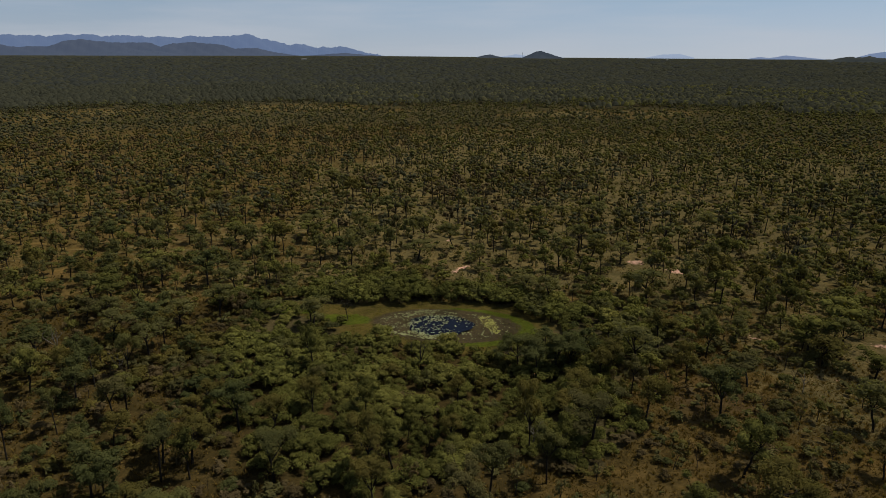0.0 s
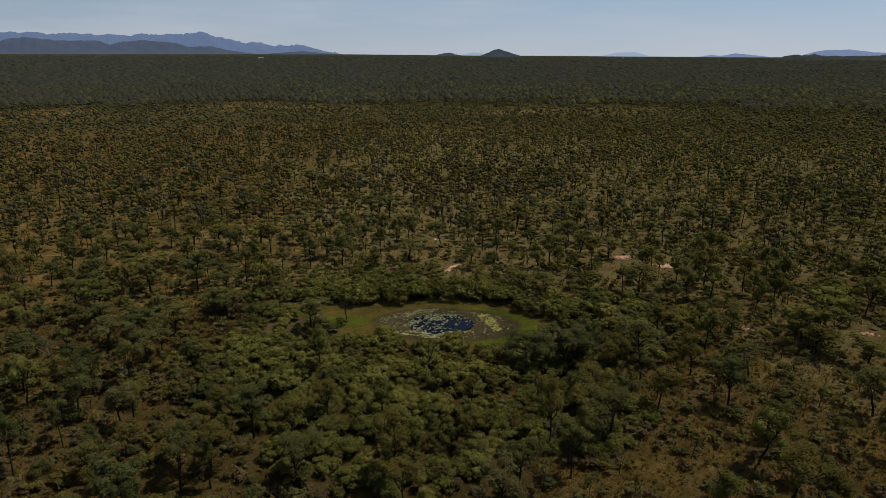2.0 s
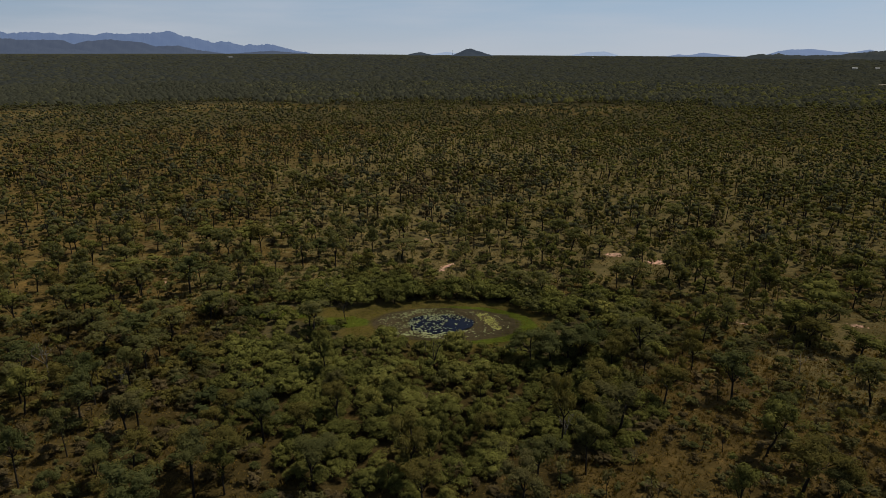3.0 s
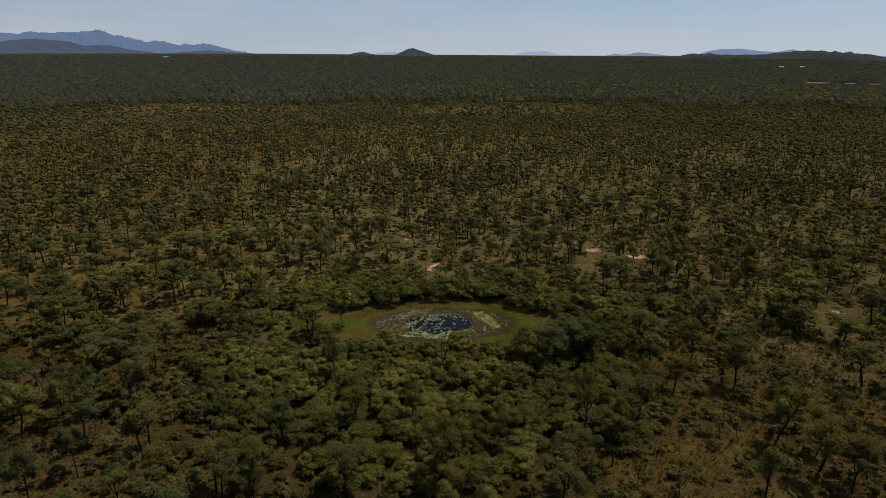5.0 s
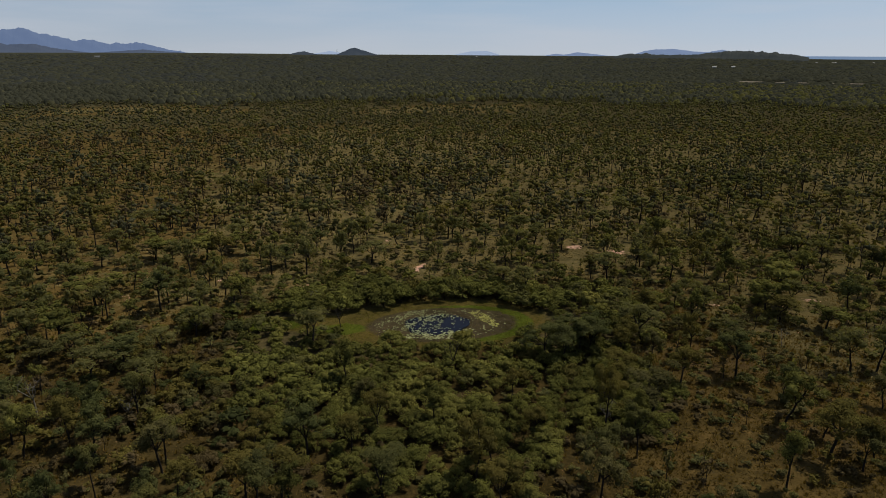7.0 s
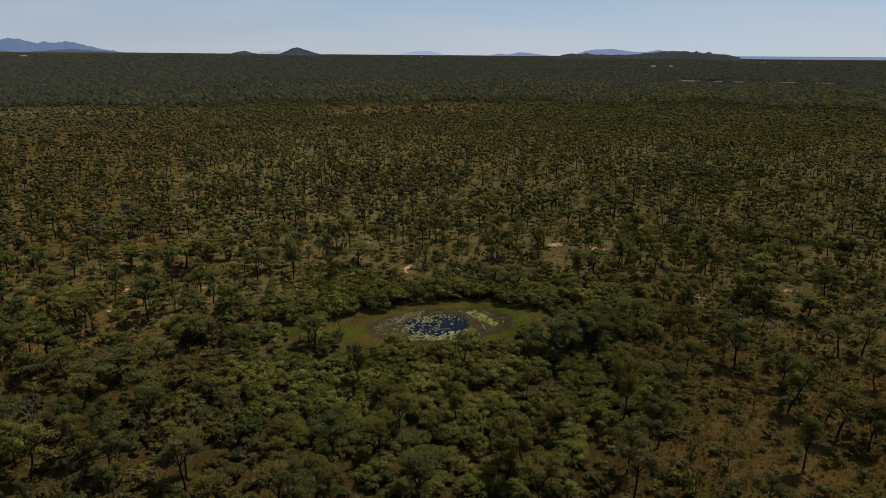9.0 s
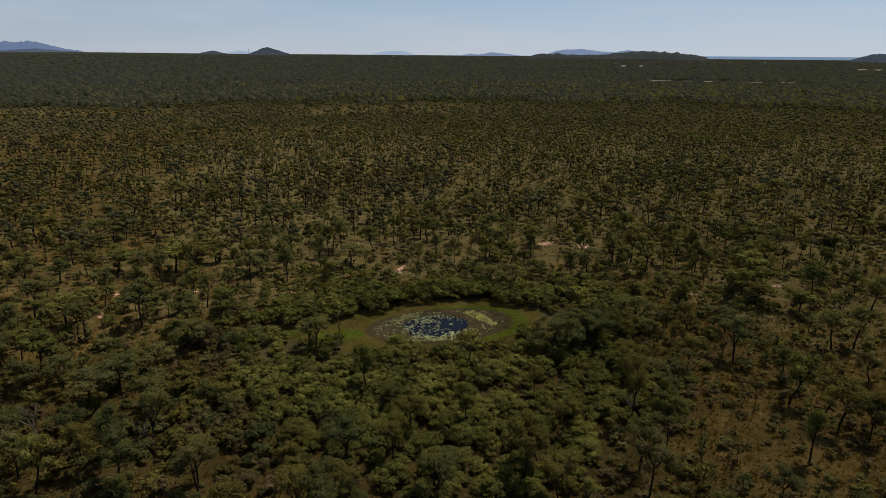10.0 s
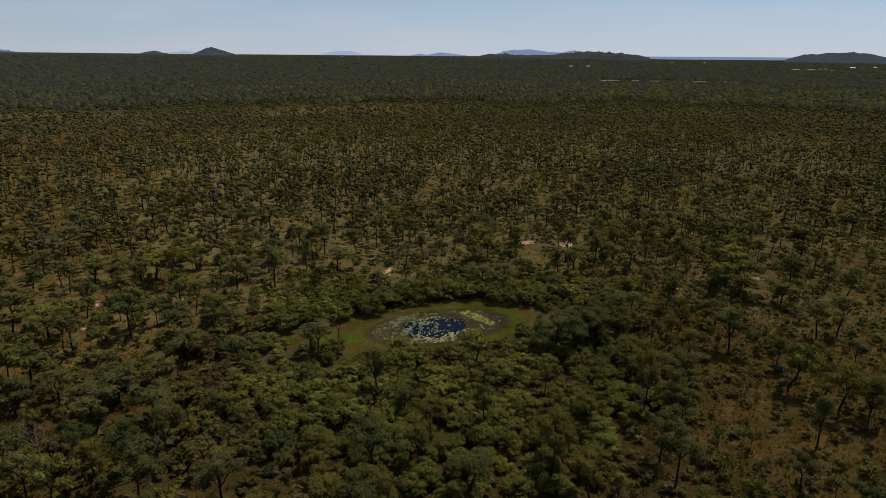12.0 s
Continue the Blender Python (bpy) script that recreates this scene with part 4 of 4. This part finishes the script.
def build_bare():
    protos = [thing_from("bare_tree", "leafless grey tree with crooked branches", "tree", "bare trees", bare_shape(near_rng), None, BARK_PALE if k % 2 else BARK, None, "") for k in range(6)]
    settle(protos, [(x, y, h, h, k) for k, (x, y, h) in enumerate(BARE_STAND)], 7.0, 7.0)


build_trees()
build_shrubs()
build_bare()


def build_woodland():
    """The woodland beyond, in three belts, coarser with distance."""
    belts = (("woodland", 178, 285, 5.8, 0.57, 10, 52, 0.58, True), ("woodland", 285, 430, 5.6, 0.74, 8, 12, 0.9, True),
             ("far_woodland", 430, 700, 6.3, 0.95, 4, 3, 1.3, True), ("far_woodland", 700, 1100, 7.2, 0.98, 5, 1.32, 0, False),
             ("farthest_woodland", 1100, 2000, 15.0, 0.97, 4, 2.7, 0, False), ("farthest_woodland", 2000, 3500, 30.0, 0.97, 5, 5.0, 0, False))
    for name, r0, r1, step, chance, clumps, sprays, leaf, limbs in belts:
        x, y = scatter(step, -r1, r1 * 1.02, -60, r1 + 10)
        az, d = bearing_of(x, y)
        dens = chance + 0.28 * wave(x, y, 60, 2.0) + 0.16 * wave(x, y, 260, 4.0) - glades(x, y)
        edge = d * (1 + 0.07 * wave(x, y, 90, 8.0) * np.clip((d - 230) / 60, 0, 1))
        keep = (edge >= r0) & (edge < r1) & (az > -38 - 1200 / d) & (az < 64 + 1200 / d) & (rng.uniform(size=len(x)) < dens) & ~cleared(x, y)
        x, y = x[keep], y[keep]
        if r0 < 300:
            off = apart(x, y, LONE, 4.5)
            x, y = x[off], y[off]
        n = len(x)
        h = (4.6 + 5.4 * np.sqrt(rng.uniform(0, 1, n))) * (1.0 if r0 < 1500 else 0.75)
        if limbs:
            wide = h * rng.uniform(0.50, 0.95, n)
        else:
            h = 6.4 + (h - 6.4) * 0.75
            wide = h * rng.uniform(0.60, 0.95, n) * sprays
        items = np.stack([x, y, h, wide, rng.integers(0, 99, n)], 1)
        shapes = []
        for k in range(12):
            if limbs:
                wood, _ = tree_shape(near_rng, 1, 0.1, sides=3, limbs=r0 < 200)
                shapes.append((wood if r0 < 400 else (None, None), distant_crown(near_rng, clumps + k % 3 - 1, sprays, leaf, fine=r0 < 200, skirt=(0.34, 0.44, 0.52, 0.40)[k % 4])))
            else:
                shapes.append(((None, None), tent(near_rng, clumps, 8.0, 6.0)))
        # leaf tones stand in for haze, greyer and bluer belt by belt
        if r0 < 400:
            leaves, shares = (LEAF_FAR_GREEN, LEAF_HAZE_MID, LEAF_OLIVE, LEAF_BROWN), (0.50, 0.24, 0.20, 0.06)
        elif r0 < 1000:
            leaves, shares = (LEAF_FAR_GREEN, LEAF_GREEN, LEAF_HAZE_MID, LEAF_HAZE_GREY), (0.42, 0.06, 0.52, 0.0) if r0 < 600 else (0.0, 0.04, 0.20, 0.76)
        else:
            leaves, shares = (LEAF_HAZE_GREY, LEAF_HAZE_BLUE), (0.70, 0.30) if r0 < 1500 else (0.55, 0.45)
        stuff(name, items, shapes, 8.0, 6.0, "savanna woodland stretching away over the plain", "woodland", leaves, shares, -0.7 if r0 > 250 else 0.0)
    # the same woodland below and behind the camera
    x, y = scatter(7.5, -150, 110, -95, 75)
    az, d = bearing_of(x, y)
    keep = ((d < 40) | (np.abs(az - 12) > 59)) & (d < 130) & (rng.uniform(size=len(x)) < 0.7)
    h = rng.uniform(4.8, 8.0, keep.sum())
    items = np.stack([x[keep], y[keep], h, h * rng.uniform(0.65, 0.95, keep.sum()), rng.integers(0, 99, keep.sum())], 1)
    stuff("woodland", items, [(tree_shape(near_rng, 1, 0.1, sides=3, limbs=False)[0], distant_crown(near_rng, 4, 24, 1.0)) for _ in range(6)], 8.0, 6.0, "savanna woodland below the drone", "woodland", LEAF_SETS, (0.46, 0.32, 0.16, 0.06))


build_woodland()


def build_undergrowth():
    """Low bushes between the trees, finer where the camera passes nearest."""
    for r0, r1, step, chance, leaves, leaf in ((40, 105, 2.5, 0.62, 48, 0.80), (105, 178, 2.8, 0.62, 9, 1.5), (178, 300, 3.0, 0.70, 5, 1.5), (300, 560, 3.6, 0.74, 0, 0)):
        x, y = scatter(step, -1.05 * r1, 1.1 * r1, 20, r1 + 10)
        az, d = bearing_of(x, y)
        keep = (d < r1) & (d >= r0) & (az > -46) & (az < 70) & (clearing(x, y) > 1.25) & (rng.uniform(size=len(x)) < chance + 0.22 * (x > 24) + 0.12 * ((x < 12) & (y < 112)) + 0.25 * wave(x, y, 16, 7.0)) & (sand_amount(x, y) < 0.35)
        keep &= ~((thicket(x, y) > 0.1) & (rng.uniform(size=len(x)) < 0.6))
        x, y = x[keep], y[keep]
        n = len(x)
        h = (rng.uniform(0.6, 1.9, n) ** 1.35 if r0 < 100 else rng.uniform(0.8, 2.0, n) ** 1.2 * (1.0 if r0 < 150 else 1.35)) * np.where(sightline(x, y), 1.0, 0.42)
        items = np.stack([x, y, h, h * rng.uniform(1.1, 1.9, n), rng.integers(0, 99, n)], 1)
        shapes = [low_bush(near_rng, leaves, leaf) for _ in range(6)]
        stuff("undergrowth", items, shapes, 4.0, 5.0, "low bushes in dry grass", "bushes", (LEAF_OLIVE, LEAF_GREY, LEAF_BROWN, LEAF_FAR_GREEN), (0.30, 0.2, 0.30, 0.2) if r0 < 100 else (0.30, 0.20, 0.18, 0.32) if r0 < 150 else (0.36, 0.10, 0.20, 0.34) if r0 < 290 else (0.24, 0.10, 0.08, 0.58))


build_undergrowth()


def build_saplings():
    """Thin young trees between the grown ones."""
    x, y = scatter(5.2, -150, 160, 40, 240)
    az, d = bearing_of(x, y)
    keep = (d < 225) & (d > 45) & (az > -46) & (az < 71) & (clearing(x, y) > 1.3) & (thicket(x, y) < 0.15) & (rng.uniform(size=len(x)) < 0.54 + 0.1 * (x > 28) + 0.2 * wave(x, y, 19, 8.0))
    keep &= apart(x, y, LONE, 2.5) & sightline(x, y)
    x, y = x[keep], y[keep]
    n = len(x)
    h = rng.uniform(2.0, 4.6, n)
    items = np.stack([x, y, h, h * rng.uniform(0.35, 0.65, n), rng.integers(0, 99, n)], 1)
    twigs = (rng.uniform(size=n) < 0.3) & (np.hypot(x + 20, y - 3) < 150)
    stuff("dry_saplings", items[twigs], [(bare_shape(near_rng), (None, None)) for _ in range(5)], 7.0, 5.0, "leafless grey saplings in dry grass", "saplings", (LEAF_BROWN,), (1.0,))
    items = items[~twigs]
    shapes = [tree_shape(near_rng, 58, 1.05, sides=3) for _ in range(8)]
    stuff("saplings", items, shapes, 8.0, 6.0, "thin saplings in the dry grass", "saplings", (LEAF_OLIVE, LEAF_GREY, LEAF_BROWN), (0.4, 0.3, 0.3))


build_saplings()


def sward(name, x, y, tall, size, material, label, upright=0.55):
    """Leaning blades of grass, thatched over the ground."""
    n = len(x)
    z = height(x, y) + rng.uniform(0.1, 1.0, n) * tall
    normal = unit(rng.normal(size=(n, 3)) * upright + [0, 0, 1.0])
    v, f = leaf_cards(rng, np.stack([x, y, z], 1), normal, size, size * 0.3)
    return tagged(new(name, mesh(name, v, f, [material])), label, "grass", kind="stuff")


def build_grass():
    x, y = scatter(0.40, -130, 130, 40, 190)
    az, d = bearing_of(x, y)
    ok = (d < 175) & (d > 42) & (az > -45) & (az < 70) & (sand_amount(x, y) < 0.3) & (clearing(x, y) > 1.0) & (thicket(x, y) < 0.12)
    ok &= rng.uniform(size=len(x)) < (0.5 + 0.5 * wave(x, y, 11, 3.3)) * np.where((x < 12) & (y < 112), 0.8, 1.0)
    x, y = x[ok], y[ok]
    sward("dry_grass", x, y, 0.4, 0.42, GRASS, "tussocks of dry straw-coloured grass", 1.2)
    # taller tufts on the open ground to the south and east
    x, y = scatter(0.36, 6, 95, 48, 120)
    az, d = bearing_of(x, y)
    ok = (d < 132) & (az < 70) & (sand_amount(x, y) < 0.3) & (clearing(x, y) > 1.2) & (thicket(x, y) < 0.05) & (rng.uniform(size=len(x)) < 0.55 + 0.4 * wave(x, y, 6, 1.1) + 0.25 * wave(x, y, 1.9, 2.1))
    sward("dry_grass", x[ok], y[ok], 0.7, 0.46, GRASS, "reddish-brown tufts of dry grass", 2.0)
    x, y = scatter(0.26, -42, 22, 105, 135)
    c = clearing(x, y)
    wet = oval(x, y, -0.8, 119.4, 14.5, 7.8, -8)
    ok = (c < 1.12) & (wet > 0.98) & (rng.uniform(size=len(x)) < 0.35 + 0.4 * wave(x, y, 4, 1.0))
    sward("meadow_grass", x[ok], y[ok], 0.3, 0.35, GRASS_GREEN, "green and olive grass round the pond", 0.7)
    ok = (wet < 1.02) & (oval(x, y, POND[0], POND[1], 6.6, 5.0) > 1.0) & (rng.uniform(size=len(x)) < 0.3 + 0.3 * wave(x, y, 3, 2.0))
    sward("reeds", x[ok], y[ok], 0.25, 0.3, REED, "brownish reeds in the shallow pond margin", 0.8)


build_grass()


def build_tussocks():
    """Clumps of standing dry grass, each a fan of bent blades."""
    x, y = scatter(1.05, -95, 110, 42, 150)
    az, d = bearing_of(x, y)
    ok = (d < 140) & (d > 45) & (az > -44) & (az < 68) & (clearing(x, y) > 1.15) & (thicket(x, y) < 0.10) & (sand_amount(x, y) < 0.35) & (rng.uniform(size=len(x)) < 0.62 + 0.4 * wave(x, y, 5, 2.6))
    x, y = x[ok], y[ok]
    n, blades = len(x), 11
    tall = rng.uniform(0.25, 0.75, n)
    turn = rng.uniform(0, 6.283, (n, blades))
    lean = rng.uniform(0.15, 0.75, (n, blades)) * tall[:, None]
    foot = np.stack([x, y, height(x, y)], 1)[:, None, :] + np.stack([np.cos(turn) * 0.10, np.sin(turn) * 0.10, np.zeros((n, blades))], -1)
    tip = foot + np.stack([np.cos(turn) * lean, np.sin(turn) * lean, tall[:, None] * rng.uniform(0.6, 1.0, (n, blades))], -1)
    side = np.stack([-np.sin(turn), np.cos(turn), np.zeros((n, blades))], -1) * 0.07
    v = np.stack([foot - side, foot + side, tip], 2).reshape(-1, 3)
    tagged(new("grass_tussocks", mesh("grass_tussocks", v, np.arange(len(v)).reshape(-1, 3), [GRASS])), "standing tussocks of dry brown grass", "grass", kind="stuff")


build_tussocks()


# ---------------------------------------------------------------- water lilies
def pad_mesh(r, material):
    """A round floating leaf with its notch and a slightly raised rim."""
    a = np.linspace(0.22, 6.06, 11)
    v = [[0, 0, 0.01]] + [[math.cos(t) * r.uniform(0.9, 1.08), math.sin(t) * r.uniform(0.9, 1.08), r.uniform(0.01, 0.05)] for t in a]
    under = [[p[0], p[1], p[2] - 0.012] for p in v]
    n = len(v)
    faces = [[0, k, k + 1] for k in range(1, n - 1)] + [[n, n + k + 1, n + k] for k in range(1, n - 1)]
    return mesh("lily_pad", np.array(v + under), np.array(faces), [material])


def build_lilies():
    spots = []
    x, y = scatter(0.25, -19, 15, 109, 130)
    open_water = oval(x, y, POND[0], POND[1], 7.0, 5.3)
    ring = oval(x, y, -1.0, 119.3, 13.4, 7.2, -8)
    dark = oval(x, y, 2.8, 118.5, 3.9, 3.5)
    crescent = oval(x, y, 8.2, 119.8, 1.5, 4.2, 14) + 0.3 * wave(x, y, 1.5, 4.0)
    clump = 0.5 + 0.5 * wave(x, y, 2.6, 1.0)
    chance = np.where(open_water < 1, 0.52 * np.clip(clump, 0, 1) ** 1.5 + 0.05, np.where((x < 0) & (ring < 1), 0.42 * clump * np.clip(2.1 - open_water, 0, 1) + 0.06, np.where(ring < 1, 0.05, 0.0)))
    mat = oval(x, y, -3.4, 124.2, 5.6, 3.0, -6)
    chance = np.where(mat < 1, np.maximum(chance, 0.55 * clump + 0.12), chance)
    chance = np.where(dark < 1, 0.05, chance)
    chance = np.where(crescent < 1, 0.9 * clump + 0.2, chance)
    keep = rng.uniform(size=len(x)) < chance
    for a, b, c in zip(x[keep], y[keep], crescent[keep]):
        spots.append((float(a), float(b), c < 1))
    order = sorted(rng.permutation(len(spots)), key=lambda i: not spots[i][2])
    shapes = {False: [pad_mesh(near_rng, PAD) for _ in range(4)], True: [pad_mesh(near_rng, PAD_YELLOW) for _ in range(3)]}
    vs, fs, at = [], [], 0
    for k, i in enumerate(order):
        a, b, yellow = spots[i]
        me = shapes[yellow][k % len(shapes[yellow])]
        size = float(rng.uniform(0.07, 0.17)) * (1.6 if b < 116.2 and not yellow else 1.0)
        m = Matrix.Translation((a, b, max(-0.19, float(height(a, b)) + 0.05))) @ Matrix.Rotation(float(rng.uniform(0, 6.28)), 4, "Z") @ Matrix.Diagonal((size, size, 1, 1))
        if k < 300:
            ob = tagged(new("water_lily_pad", me), "yellow-green floating lily leaf in the shallows" if yellow else "pale green lily leaf floating on the dark pond", "lily pad", "lily pads")
            ob.matrix_basis = m
        else:
            for v in me.vertices:
                vs.append(m @ v.co)
            fs += [[j + at for j in p.vertices] for p in me.polygons]
            at += len(me.vertices)
    if vs:
        tagged(new("lily_pads", mesh("lily_pads", np.array([v[:] for v in vs]), np.array(fs), [PAD])), "mats of pale green lily leaves on the pond", "lily pads", kind="stuff")


build_lilies()


# ---------------------------------------------------------------- far buildings and tracks
def build_shed(x, y, turn, long, wide, high):
    root = tagged(new("farm_shed"), "long white-roofed shed among far trees", "building", "far sheds")
    b = bmesh.new()
    bmesh.ops.create_cube(b, size=1.0, matrix=Matrix.Translation((0, 0, high / 2)) @ Matrix.Diagonal((long, wide, high, 1)))
    me = bpy.data.meshes.new("shed_wall")
    b.to_mesh(me)
    b.free()
    me.materials.append(WALL_PAINT)
    part("wall", me, root)
    l, w, t = long / 2 + 0.4, wide / 2 + 0.5, high + 2.2
    v = [(-l, -w, high), (l, -w, high), (l, 0, t), (-l, 0, t), (l, w, high), (-l, w, high)]
    v = v + [(p[0], p[1], p[2] - 0.15) for p in v]
    f = [(0, 1, 2, 3), (3, 2, 4, 5), (9, 8, 7, 6), (11, 10, 8, 9), (0, 6, 7, 1), (4, 10, 11, 5)]
    part("roof", mesh("shed_roof", np.array(v), np.array(f), [ROOF]), root)
    root.matrix_basis = pose(x, y, float(height(x, y)) + 0.0, 0, 0, turn)


for spot in SHEDS:
    build_shed(*spot)


def build_track(start, end, half):
    """A pale gravel road across the plain, with cleared verges."""
    n = 60
    u = np.linspace(0, 1, n)
    x = start[0] + u * (end[0] - start[0]) + 6 * np.sin(u * 9)
    y = start[1] + u * (end[1] - start[1])
    wide = half * (1 + 0.73 * np.sin(u * 23) * np.sin(u * 7 + 1))
    side = unit(np.array([end[1] - start[1], start[0] - end[0]], float))
    vs = [np.stack([x + k * wide * side[0], y + k * wide * side[1], height(x, y) + 0.3], 1) for k in (-1, 1)]
    j = np.arange(n - 1)
    f = np.stack([j, j + 1, n + j + 1, n + j], -1)
    tagged(new("gravel_road", mesh("gravel_road", np.concatenate(vs), f, [TRACK])), "pale gravel road across the far plain", "road", kind="structure")


for line in TRACKS:
    build_track(*line)


def build_mast(x, y, high):
    """A slender lattice mast on the horizon."""
    root = tagged(new("radio_mast"), "slender steel radio mast beside the conical hill", "mast")
    for k in range(3):
        a = k * 2.094
        v, f = tube([[1.6 * math.cos(a), 1.6 * math.sin(a), -2], [0.5 * math.cos(a), 0.5 * math.sin(a), high]], [0.35, 0.25], 4)
        part("leg", mesh("mast_leg", v, f, [BARK]), root)
    for k in range(6):
        z, w = high * (k + 0.5) / 6.5, 1.6 - 1.1 * (k + 0.5) / 6.5
        corners = [[w * math.cos(a), w * math.sin(a), z + b] for a, b in ((0, 0), (2.094, 2), (4.189, 0), (6.283, 2))]
        v, f = tube(corners, [0.15] * 4, 3)
        part("brace", mesh("mast_brace", v, f, [BARK]), root)
    root.matrix_basis = Matrix.Translation((x, y, float(height(np.float64(x), np.float64(y)))))


build_mast(494, 4223, 34)
